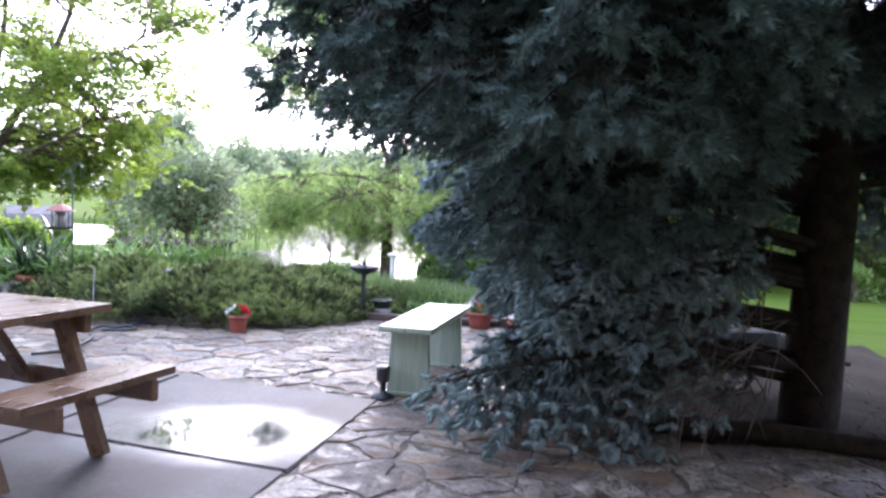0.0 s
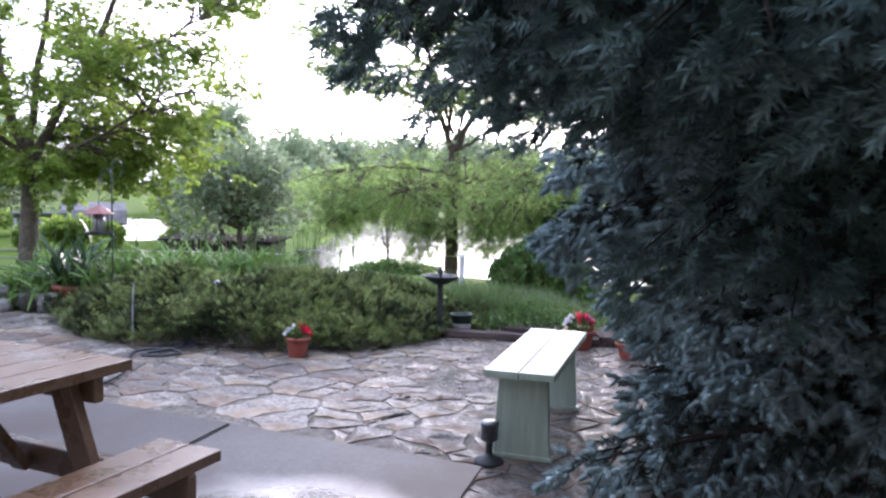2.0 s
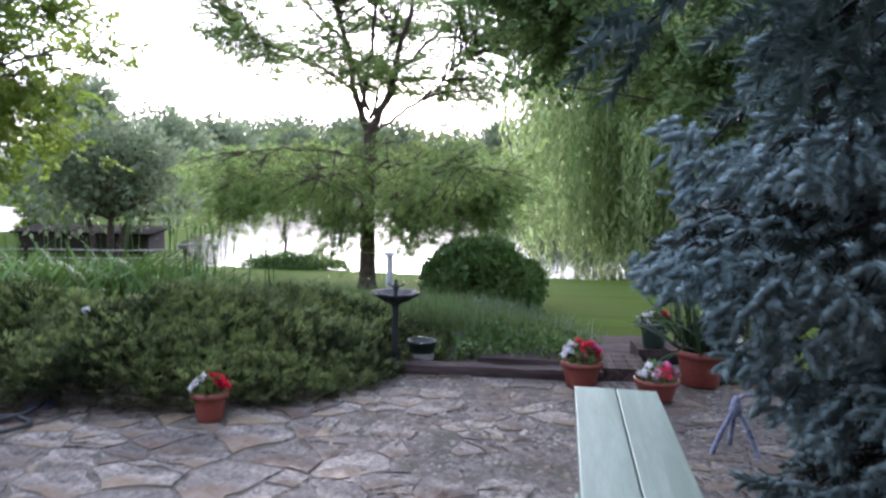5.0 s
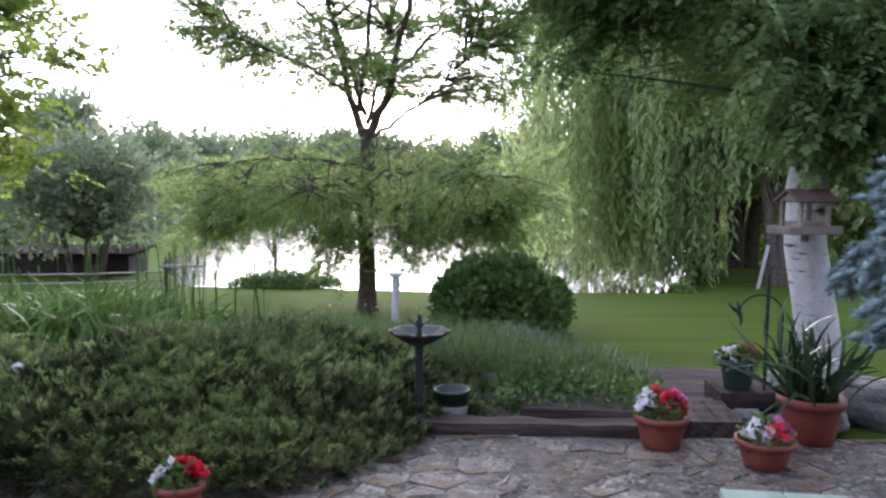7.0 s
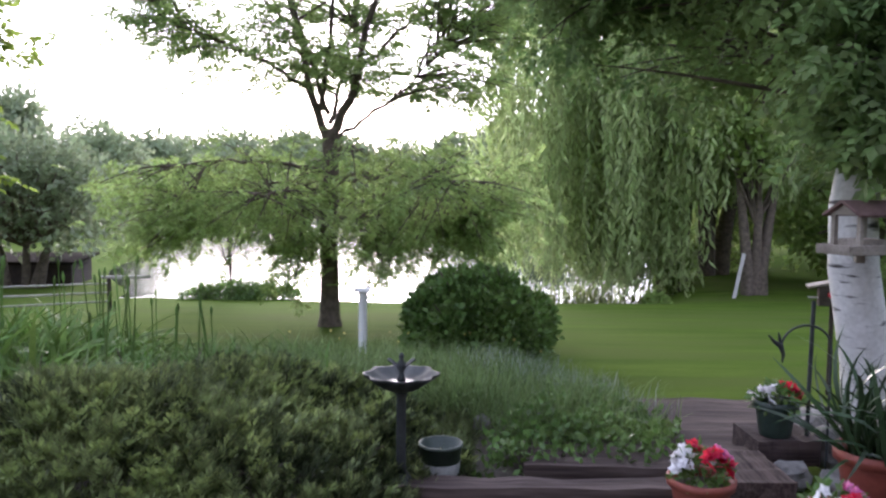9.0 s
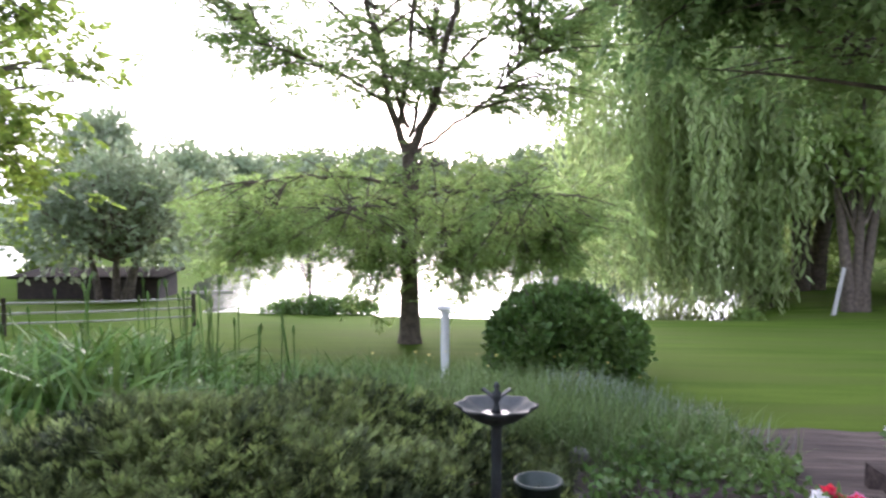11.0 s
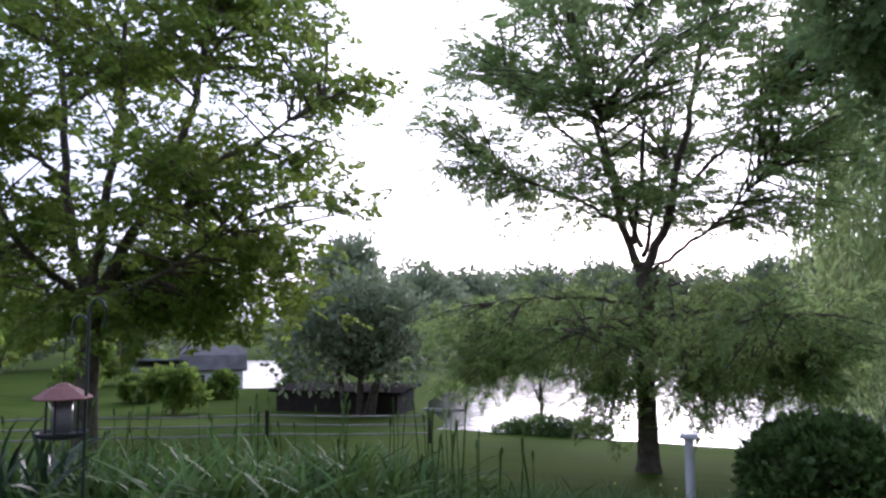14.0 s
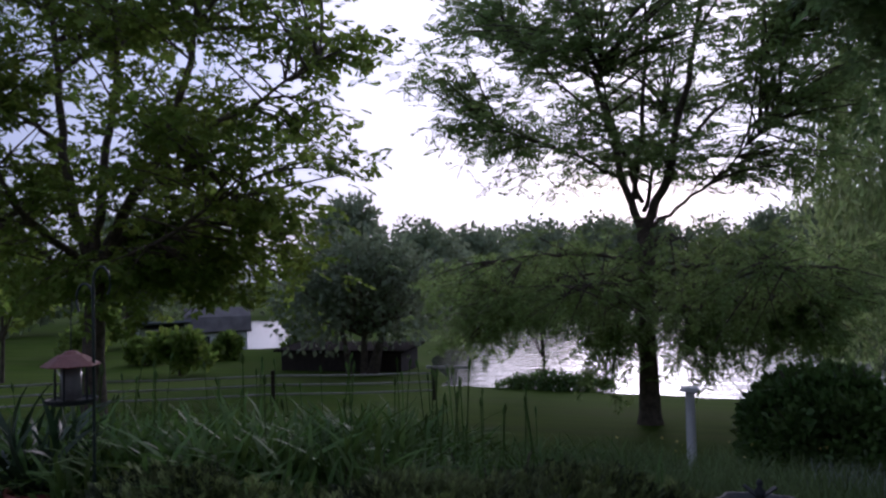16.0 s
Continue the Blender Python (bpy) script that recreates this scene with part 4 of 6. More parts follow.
limbs = [([(-0.03, 0.03, 1.9), (-0.5, 0.4, 2.5), (-1.1, 0.9, 2.9), (-1.7, 1.2, 3.0)], 0.03), ([(-0.02, 0.05, 2.3), (0.5, 0.7, 2.8), (1.0, 1.4, 3.1)], 0.03), ([(0, 0.05, 2.6), (-0.6, 0.9, 3.2), (-1.2, 1.7, 3.5)], 0.03), ([(0, 0.05, 2.7), (-0.9, 0.3, 3.3), (-1.8, 0.5, 3.6)], 0.03), ([(-0.03, 0.03, 1.8), (0.3, -0.2, 2.2), (0.6, -0.5, 2.5)], 0.02), ([(0, 0.08, 3.0), (0.7, 0.3, 3.5), (1.5, 0.6, 3.8)], 0.03), ([(-0.04, 0.03, 1.7), (-0.2, 0.7, 2.2), (-0.2, 1.3, 2.4)], 0.025)]
goal = np.concatenate([in_ellipsoid(110, (-0.2, -0.85, 2.05), (0.55, 0.22, 0.6), 0.1, lambda p: p[:, 2] > 1.52), in_ellipsoid(40, (0.15, -0.5, 1.6), (0.3, 0.2, 0.4), 0.1), in_ellipsoid(70, (-0.28, -0.74, 1.72), (0.32, 0.13, 0.28), 0.1), in_ellipsoid(70, (0.05, -0.32, 2.05), (0.4, 0.2, 0.5), 0.1, lambda p: p[:, 2] > 1.74), in_ellipsoid(120, (0.9, 0.2, 2.4), (0.7, 0.6, 1.0), 0.1), in_ellipsoid(70, (-1.5, 0.4, 2.8), (0.5, 0.5, 0.7), 0.1), in_ellipsoid(60, (-2.0, 0.2, 3.2), (0.28, 0.5, 0.55), 0.1), in_ellipsoid(330, (-0.2, 1.0, 3.2), (2.5, 1.7, 1.4), 0.2, lambda p: p[:, 2] > 1.85 - 0.18 * p[:, 0] + 0.1 * np.sin(3 * p[:, 0]) + 0.45 * np.clip(-1.2 - p[:, 0], 0, 2) + 9 * (p[:, 0] < -1.75)), in_ellipsoid(190, (0.15, -0.3, 2.5), (0.95, 0.5, 0.9), 0.1, lambda p: p[:, 2] > 1.78 - 0.15 * p[:, 0])])
crown_tree(birch, limbs, goal, M_BIRCHLEAF, M_BARK, sprig_template(3, 0.7, 0.42, 50, 0.2), 15, (0.12, 0.18), 0.12, 1.1)


def willow(name, label, at, crown, top, reach, strands, trunks, shift=0.0, open_from=9.0):
    """A weeping willow: several trunks, arching limbs and curtains of hanging strands."""
    t = thing(name, label, "willow tree", at)
    wood = []
    for dx, dy, r, lean in trunks:
        pts = [(dx, dy, -0.2), (dx + lean * 0.2, dy, crown * 0.35), (dx + lean * 0.7, dy, crown * 0.7), (dx + lean * 1.3, dy, crown)]
        wood.append(tube(np.array(pts), [r * 1.2, r, r * 0.8, r * 0.6], 10))
    part("trunk", join(wood), M_BARK, t, smooth=True)
    limb, pos, d, size = [], [], [], []
    for k in range(46):
        a = rng.uniform(0, 6.283)
        ln = reach * rng.uniform(0.35, 1.0)
        q = np.linspace(0, 1, 9)
        h = crown * 0.8 + (top - crown * 0.8) * np.sin(q * 2.0) * rng.uniform(0.55, 1.05)
        pts = np.stack([shift * q + np.cos(a) * ln * q, np.sin(a) * ln * q, h], 1) + rng.normal(size=(9, 3)) * 0.1
        limb.append(tube(pts, np.linspace(0.07, 0.012, 9), 5))
        for j in range(strands // 46):
            u = rng.uniform(0.3, 1)
            s = np.array([np.interp(u, q, pts[:, i]) for i in range(3)]) + rng.normal(size=3) * [0.28, 0.28, 0.1]
            drop = rng.uniform(0.5, 1.0) * s[2] * (0.75 + 0.25 * u)
            if s[0] < open_from and rng.uniform() < 0.6:
                drop = s[2] + rng.uniform(-0.9, 0.15)
            if s[0] > open_from and s[1] < 1.0:
                drop = min(drop, max(0.4, s[2] - rng.uniform(1.9, 2.6)))
            m = int(drop / 0.13)
            z = np.linspace(0, drop, m)
            out = np.array([math.cos(a), math.sin(a)]) * rng.uniform(0.0, 0.25)
            x = s[0] + out[0] * np.sin(np.clip(z * 1.2, 0, 1.5)) + 0.03 * np.sin(z * 3 + j)
            y = s[1] + out[1] * np.sin(np.clip(z * 1.2, 0, 1.5))
            pos.append(np.stack([x, y, s[2] - z], 1))
            d.append(rng.normal(size=(m, 3)) * [0.5, 0.5, 0.15] + [0, 0, -1])
            size.append(np.full(m, rng.uniform(0.19, 0.28)))
    part("limb", join(limb), M_BARK, t)
    pos, d, size = np.concatenate(pos), np.concatenate(d), np.concatenate(size)
    part("crown", scatter(leaf_template(0.28, 0.03), pos, d, rng.uniform(0, 6.28, len(pos)), size), M_WILLOW, t)
    return t


wz = float(ground_z(5.6, 25.2))
willow("weeping_willow", "large weeping willow with curtains of pale hanging leaves", (4.6, 25.4, wz), 3.0, 7.8, 4.6, 2800, [(0.2, 0, 0.17, -0.5), (0.65, 0.2, 0.15, 0.2), (1.35, 0.3, 0.19, -0.2), (1.75, 0.5, 0.2, 0.4), (1.55, 0.9, 0.16, 0.2)], -0.1, -0.1)


def far_tree(name, label, at, height, width, mat, n=2600, leaf=(0.22, 0.4), stem=0.16, lumps=14, low=0.25):
    """A tree seen from afar: a trunk with limbs and an uneven crown of leafy clumps."""
    t = thing(name, label, "tree", at)
    part("trunk", tube(np.array([(0, 0, -0.2), (0.05, 0, height * 0.3), (-0.03, 0, height * 0.62)]), [stem, stem * 0.75, stem * 0.35], 8), M_BARK, t)
    cs, rs = [], []
    for k in range(lumps):
        u = rng.uniform(low, 0.92)
        w = width * 0.5 * math.sin(min(1, (u - low) / (1 - low) * 0.8 + 0.25) * math.pi) ** 0.7
        a, r = rng.uniform(0, 6.28), rng.uniform(0.2, 0.85)
        cs.append((math.cos(a) * w * r, math.sin(a) * w * r, u * height))
        s = width * rng.uniform(0.13, 0.24)
        rs.append((s, s, s * rng.uniform(0.6, 0.9)))
    limb = [tube(np.array([(0, 0, height * 0.28), (c[0] * 0.5, c[1] * 0.5, (c[2] + height * 0.3) * 0.5), c]), [stem * 0.4, stem * 0.25, 0.02], 5) for c in cs]
    part("limb", join(limb), M_BARK, t)
    p, d = clump_points(n, cs, rs, 0.3)
    part("crown", scatter(leaf_template(0.65), p, d + rng.normal(size=p.shape) * 0.7, rng.uniform(0, 6.28, n), rng.uniform(*leaf, n)), mat, t)
    return t


gz = lambda x, y: float(ground_z(x, y))
far_tree("flowering_tree", "low spreading grey-green ornamental tree with several stems", (-9.9, 23.3, gz(-9.9, 23.3)), 3.3, 5.0, M_GREYLEAF, 6200, (0.12, 0.21), 0.10, 44, 0.36)
stem_home = bpy.data.objects["flowering_tree"]
for dx, lean in ((-0.35, -0.5), (0.3, 0.45), (0.1, 0.9)):
    part("trunk", tube(np.array([(dx, 0, -0.2), (dx + lean * 0.3, 0.05, 0.7), (dx + lean, 0.1, 1.7)]), [0.09, 0.07, 0.03], 8), M_BARK, stem_home)
for x, y, h, w in ((11.2, 27.5, 6.6, 6.0), (14.5, 24.0, 6.5, 5.5), (9.2, 34.0, 7.0, 6.0), (8.6, 22.6, 5.6, 4.6), (7.6, 28.6, 6.5, 5.0), (11.0, 20.6, 5.0, 4.4)):
    far_tree("bank_tree", "broad-leaved tree on the grassy bank behind the willow", (x, y, gz(x, y)), h, w, M_BANK, 7500, (0.13, 0.25), 0.2, 34, 0.06)
for x, y, h, w in ((4.5, 23.6, 0.75, 0.9), (5.6, 27.4, 1.3, 2.0), (6.8, 27.0, 1.6, 2.4), (4.4, 29.0, 1.0, 2.0), (7.4, 20.0, 0.9, 1.3), (3.35, 21.35, 0.22, 0.6)):
    far_tree("bank_bush", "low leafy bush on the bank of the pond", (x, y, gz(x, y)), h, w, M_BANK, 900, (0.08, 0.16), 0.04, 9, 0.1)["category"] = "bush"
plank = thing("leaning_board", "pale weathered board leaning against the willow", "board", (4.95, 21.5, gz(4.95, 21.5)))
part("plank", box(0.07, 0.03, 0.95, pose(0.12, 0.1, 0.44, -12, 16, 0), 0.006), M_PALERAIL, plank)
far_tree("twin_stem_tree", "twin-stemmed tree on the bank with a board leaning on it", (5.55, 22.0, gz(5.55, 22.0)), 5.2, 3.2, M_BANK, 3000, (0.13, 0.22), 0.12, 16, 0.5)
for dx, lean in ((-0.13, -0.25), (0.16, 0.3)):
    part("trunk", tube(np.array([(dx, 0, -0.2), (dx, 0.02, 0.5), (dx + lean * 0.4, 0.05, 1.4), (dx + lean, 0.1, 2.6)]), [0.15, 0.12, 0.10, 0.06], 10), M_BARK, bpy.data.objects["twin_stem_tree"])
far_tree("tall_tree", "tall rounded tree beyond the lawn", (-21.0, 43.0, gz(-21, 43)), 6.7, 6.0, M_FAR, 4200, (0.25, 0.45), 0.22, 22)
FAR = [(-15.5, 47, 5.2, 6), (-12.5, 53, 6.2, 6), (-9.5, 56, 6.4, 7), (-6.0, 58, 5.7, 7), (-2.5, 60, 5.6, 7), (1.0, 58, 6.4, 7), (4.0, 55, 7.2, 6), (7.5, 58, 7.6, 7), (11, 56, 8, 7), (15, 52, 8.5, 7), (19, 46, 9, 7), (21, 38, 9, 7)]
FAR += [(-40, 47, 7.5, 9), (-29, 57, 6.5, 8), (-88, 124, 7, 16), (-104, 112, 8, 16), (-72, 132, 7, 16), (-24, 60, 6.5, 8), (-30, 37, 6.0, 7), (-34, 33, 6.5, 7), (-18.0, 49, 5.6, 6), (17, 33, 8.5, 7), (-38, 27, 7, 7), (18, 26, 8, 6), (-9, 62, 6.0, 9), (2, 64, 6.2, 9), (-16, 58, 6.5, 8)]
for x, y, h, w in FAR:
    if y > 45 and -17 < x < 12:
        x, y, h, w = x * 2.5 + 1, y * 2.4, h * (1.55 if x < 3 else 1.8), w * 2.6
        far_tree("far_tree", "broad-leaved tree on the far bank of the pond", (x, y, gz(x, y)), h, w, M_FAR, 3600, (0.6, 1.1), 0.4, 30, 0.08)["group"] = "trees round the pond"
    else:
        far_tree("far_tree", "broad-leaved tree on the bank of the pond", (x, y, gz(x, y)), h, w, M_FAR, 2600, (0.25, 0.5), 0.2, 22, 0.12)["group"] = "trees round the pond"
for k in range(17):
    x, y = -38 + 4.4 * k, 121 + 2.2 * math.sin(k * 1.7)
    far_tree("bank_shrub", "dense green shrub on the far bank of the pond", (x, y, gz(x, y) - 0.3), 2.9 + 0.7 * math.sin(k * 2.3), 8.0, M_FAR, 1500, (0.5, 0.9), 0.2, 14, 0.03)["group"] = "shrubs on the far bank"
for x, y, h, w in ((-24, 24, 2.2, 2.6), (-22.5, 27.5, 1.6, 2.2), (-15.3, 29, 1.9, 2.4), (-27, 26, 3.5, 3.4), (-26, 20, 4.5, 4), (-20.5, 25.0, 0.9, 2.0), (-14.3, 22.0, 1.15, 1.7), (-16.0, 18.5, 3.2, 3.0), (-19.0, 20.0, 4.0, 3.5), (-17.2, 24.0, 0.7, 1.2), (-15.6, 25.6, 0.7, 0.9), (-13.4, 26.5, 1.4, 1.8)):
    far_tree("garden_shrub", "leafy green garden shrub beside the neighbouring house", (x, y, gz(x, y)), h, w, M_MAPLE, 1500, (0.12, 0.22), 0.05, 10, 0.2)["category"] = "shrub"


# ---- neighbouring house ----
def gambrel(a, b, eave, knee, ridge, t=0.07):
    """A barn roof over a half-length a and a half-depth b, with an overhang and a thickness."""
    bm = bmesh.new()
    prof = [(-b, eave), (-b * 0.72, knee), (0, ridge), (b * 0.72, knee), (b, eave)]
    ring = [(y, z) for y, z in prof] + [(y * 0.94, z - t) for y, z in prof[::-1]]
    ends = [[bm.verts.new((x, y, z)) for y, z in ring] for x in (-a, a)]
    n = len(ring)
    for k in range(n):
        bm.faces.new((ends[0][k], ends[0][(k + 1) % n], ends[1][(k + 1) % n], ends[1][k]))
    for k in range(4):
        for e in ends:
            bm.faces.new((e[k], e[k + 1], e[n - 2 - k], e[n - 1 - k]))
    bmesh.ops.recalc_face_normals(bm, faces=bm.faces[:])
    return bm


def boathouse(at, rz):
    h = thing("boathouse", "small white boathouse with a grey-brown barn roof beyond the garden", "boathouse", at, rz)
    part("wall", box(2.1, 2.0, 1.15, Matrix.Translation((0.85, 0, 0.5)), 0.01), M_WHITE, h)
    for s in (-1, 1):
        bm = bmesh.new()
        vs = [bm.verts.new((0.85 + s * 1.0 + dx, y, z)) for dx in (-0.03, 0.03) for y, z in ((-1.0, 1.0), (-0.74, 1.42), (0, 1.72), (0.74, 1.42), (1.0, 1.0))]
        bm.faces.new(vs[:5])
        bm.faces.new(vs[5:][::-1])
        for k in range(5):
            bm.faces.new((vs[k], vs[5 + k], vs[5 + (k + 1) % 5], vs[(k + 1) % 5]))
        part("gable", bm, M_WHITE, h)
    roof = part("roof", gambrel(1.2, 1.18, 0.98, 1.50, 1.82), material("grey brown shingles", (0.10, 0.09, 0.085), (0.19, 0.175, 0.165), 0.9, 3, 30, 0.6), h)
    roof.location = (0.85, 0, 0)
    part("wing_wall", box(1.7, 1.4, 1.2, Matrix.Translation((-1.05, 0.2, 0.5)), 0.01), M_WHITE, h)
    part("wing_roof", box(2.0, 2.1, 0.07, pose(-1.1, -0.1, 1.26, -7), 0.01), M_GREYROOF, h)
    for x in (-1.95, -1.0):
        part("column", lathe([(0.08, -0.1), (0.08, 0.05), (0.06, 0.08), (0.055, 1.12), (0.08, 1.17)], 12), M_WHITE, h).location = (x, -0.9, 0)
    for x in (0.35, 1.3):
        w = part("window", box(0.5, 0.08, 0.6, Matrix.Translation((x, -1.02, 0.55)), 0.01), M_WHITE, h)
        part("pane", box(0.40, 0.03, 0.50, Matrix.Translation((x, -1.065, 0.55)), 0.0), M_PANE, w, "dark reflecting pane")
    return h


M_PANE = material("window glass", (0.03, 0.035, 0.04), (0.05, 0.055, 0.06), 0.05, 2, 10, 0)
boathouse((-20.8, 30.6, gz(-20.8, 30.6) - 0.4), 38.7)
shed = thing("low_shed", "dark brown low timber shed behind the small tree", "shed", (-10.8, 24.3, gz(-10.8, 24.3)), 3)
part("wall", box(3.3, 1.2, 0.55, Matrix.Translation((0, 0, 0.25)), 0.02), material("dark stained boards", (0.02, 0.013, 0.011), (0.05, 0.032, 0.027), 0.8), shed)
part("roof", box(3.6, 1.5, 0.06, Matrix.Translation((0, 0, 0.56)) @ pose(0, 0, 0, 4), 0.02), material("dark tar paper", (0.012, 0.010, 0.009), (0.03, 0.025, 0.022), 1.0, spec=0.02), shed)

# ---- low rail fence ----
FA, FB = Vector((-6.1, 18.4, 0)), Vector((-14.0, 11.6, 0))
fence = thing("rail_fence", "low fence of thin pale rails across the lawn", "fence")
span = (FB - FA).length
ang = math.degrees(math.atan2(FB.y - FA.y, FB.x - FA.x))
for k in range(5):
    p = FA.lerp(FB, k / 4)
    part("post", box(0.055, 0.055, 0.56, pose(p.x, p.y, gz(p.x, p.y) + 0.24, 0, 0, ang), 0.01), M_TIMBER, fence)
for k in range(4):
    a, b = FA.lerp(FB, k / 4), FA.lerp(FB, (k + 1) / 4)
    for h in (0.16, 0.30, 0.44):
        v = [(a.x, a.y, gz(a.x, a.y) + h), ((a.x + b.x) / 2, (a.y + b.y) / 2, (gz(a.x, a.y) + gz(b.x, b.y)) / 2 + h - 0.015), (b.x, b.y, gz(b.x, b.y) + h)]
        part("rail", tube(np.array(v), 0.016, 6), M_PALERAIL, fence)
part("top_board", box(0.75, 0.05, 0.05, pose(FA.x + 0.2, FA.y + 0.15, gz(FA.x, FA.y) + 0.52, 0, 0, 10), 0.008), M_PALERAIL, fence)

# small island bed with sapling
isl = thing("lawn_island_bed", "low clipped groundcover island on the lawn by the pond", "planting", kind="stuff")
cs = [(-5.65 + 0.22 * k, 21.3 + 0.1 * math.sin(k), gz(-5, 21.3) + 0.02) for k in range(9)]
p, d = clump_points(6500, cs, [(0.34, 0.4, 0.20 + 0.16 * math.sin(k * 0.39)) for k in range(9)], 0.6)
p = p[p[:, 2] > gz(-5, 21.3) - 0.02]
part("leaves", scatter(leaf_template(0.5), p, rand_dirs(len(p), 0.6), rng.uniform(0, 6.28, len(p)), rng.uniform(0.06, 0.1, len(p))), M_SHRUB, isl)
far_tree("sapling", "slender young tree in the island bed", (-5.05, 21.5, gz(-4.7, 21.5)), 2.3, 1.3, M_LOCUST, 900, (0.09, 0.16), 0.035, 9, 0.5)

# ---- white post ----
post = thing("white_post", "white garden post with a small square cap", "post", (-1.82, 13.85, gz(-1.8, 13.85)))
part("shaft", lathe([(0.055, -0.05), (0.055, 0.02), (0.042, 0.05), (0.040, 0.66), (0.05, 0.68)], 20), M_WHITE, post, smooth=True)
part("cap", box(0.15, 0.15, 0.035, Matrix.Translation((0, 0, 0.71)), 0.006), M_WHITE, post)

# ---- unseen house wall and eave behind the walk, added to block sky light ----
M_SIDING = material("tan siding", (0.16, 0.14, 0.11), (0.23, 0.20, 0.16), 0.8, 2, 40, 0.3)
tagged(part("unseen_wall_south", box(22, 0.3, 7.2, Matrix.Translation((1, -0.6, 3.5)), 0.02), M_SIDING), "unseen tan house wall behind the patio, added to block sky light", "wall", kind="structure")
# low overhang added to keep sky light off the near spruce boughs
tagged(part("eave", box(22.6, 2.2, 0.2, Matrix.Translation((1, 0.6, 3.1)), 0.02), M_TIMBER), "unseen dark timber eave, added to block sky light", "eave", kind="structure")

# ---- concrete slabs ----
def slab(pts, z=0.0, t=0.07):
    bm = bmesh.new()
    lo = [bm.verts.new((x, y, z - t)) for x, y in pts]
    hi = [bm.verts.new((x, y, z)) for x, y in pts]
    bm.faces.new(hi)
    bm.faces.new(lo[::-1])
    for k in range(len(pts)):
        j = (k + 1) % len(pts)
        bm.faces.new((lo[k], lo[j], hi[j], hi[k]))
    bmesh.ops.recalc_face_normals(bm, faces=bm.faces[:])
    bmesh.ops.bevel(bm, geom=[e for e in bm.edges if abs(e.verts[0].co.z - e.verts[1].co.z) < 1e-4 and e.verts[0].co.z > z - 0.01], offset=0.008, segments=2, affect="EDGES")
    return bm


S0, S1 = Vector((-0.45, 6.6)), Vector((-1.90, 6.90))  # back corners of the right-hand slab
ACROSS, ALONG = (S1 - S0).normalized(), Vector((-0.10, -0.995))
for i, (a0, a1) in enumerate(((0.0, 1.475), (1.495, 3.2), (3.22, 4.9))):
    for j, (b0, b1) in enumerate(((0.0, 1.33), (1.35, 2.9), (2.92, 4.5))):
        q = [S0 + ACROSS * a + ALONG * b for a, b in ((a0, b0), (a1, b0), (a1, b1), (a0, b1))]
        tagged(part("concrete_slab", slab([tuple(v) for v in q], 0.012), M_CONCRETE), "wet smooth grey concrete slab of the patio", "paving slab", "concrete slabs", "structure")


# ---- picnic table ----
def picnic_table(corner, rz):
    """corner: top's corner on the far end; local x runs towards the near seat, y along the table away from that end."""
    t = thing("picnic_table", "brown stained wooden picnic table, wet, standing on concrete slabs", "picnic table", corner, rz)
    L, W, Z, SZ = 0.86, 0.72, 0.70, 0.43
    for k in range(5):
        part("top_board", box(W / 5 - 0.008, L, 0.038, Matrix.Translation((-W / 5 * (k + 0.5), L / 2, Z - 0.019)), 0.005), M_TABLE, t)
    for s in (0, 1):
        for k in range(2):
            x = 0.10 + 0.135 * k + 0.0675 if not s else -W - 0.10 - 0.135 * k - 0.0675
            part("seat_board", box(0.128, L, 0.038, Matrix.Translation((x, L / 2 - 0.02, SZ - 0.019)), 0.005), M_TABLE, t)
    for y in (0.12, L - 0.20):
        part("seat_beam", box(W + 0.74, 0.04, 0.10, Matrix.Translation((-W / 2, y, SZ - 0.09)), 0.008), M_TABLE, t)
        part("top_beam", box(W - 0.06, 0.04, 0.09, Matrix.Translation((-W / 2, y, Z - 0.085)), 0.008), M_TABLE, t)
        for s in (-1, 1):
            top, foot = Vector((-W / 2 + s * 0.20, y + 0.042, Z - 0.045)), Vector((-W / 2 + s * 0.45, y + 0.042, 0.004))
            d = foot - top
            m = Matrix.Translation((top + foot) / 2) @ d.to_track_quat("Z", "Y").to_matrix().to_4x4()
            part("leg", box(0.095, 0.04, d.length, Matrix.Translation((top + foot) / 2) @ Matrix.Rotation(math.atan2(d.x, d.z), 4, "Y"), 0.006), M_TABLE, t)
    for y0, y1 in ((0.16, L / 2 - 0.04), (L - 0.24, L / 2 + 0.04)):
        a, b = Vector((-W / 2, y0, SZ - 0.12)), Vector((-W / 2, y1, Z - 0.05))
        d = b - a
        part("brace", box(0.075, d.length, 0.035, Matrix.Translation((a + b) / 2) @ Matrix.Rotation(math.atan2(d.z, d.y), 4, "X"), 0.005), M_TABLE, t)
    return t


# local y must run along (-0.22, -0.975), so x runs along (-0.975, 0.22): the table is mirrored by giving the other corner
picnic_table((-1.537 - 0.70, 5.425 + 0.16, 0.012), 167.3)


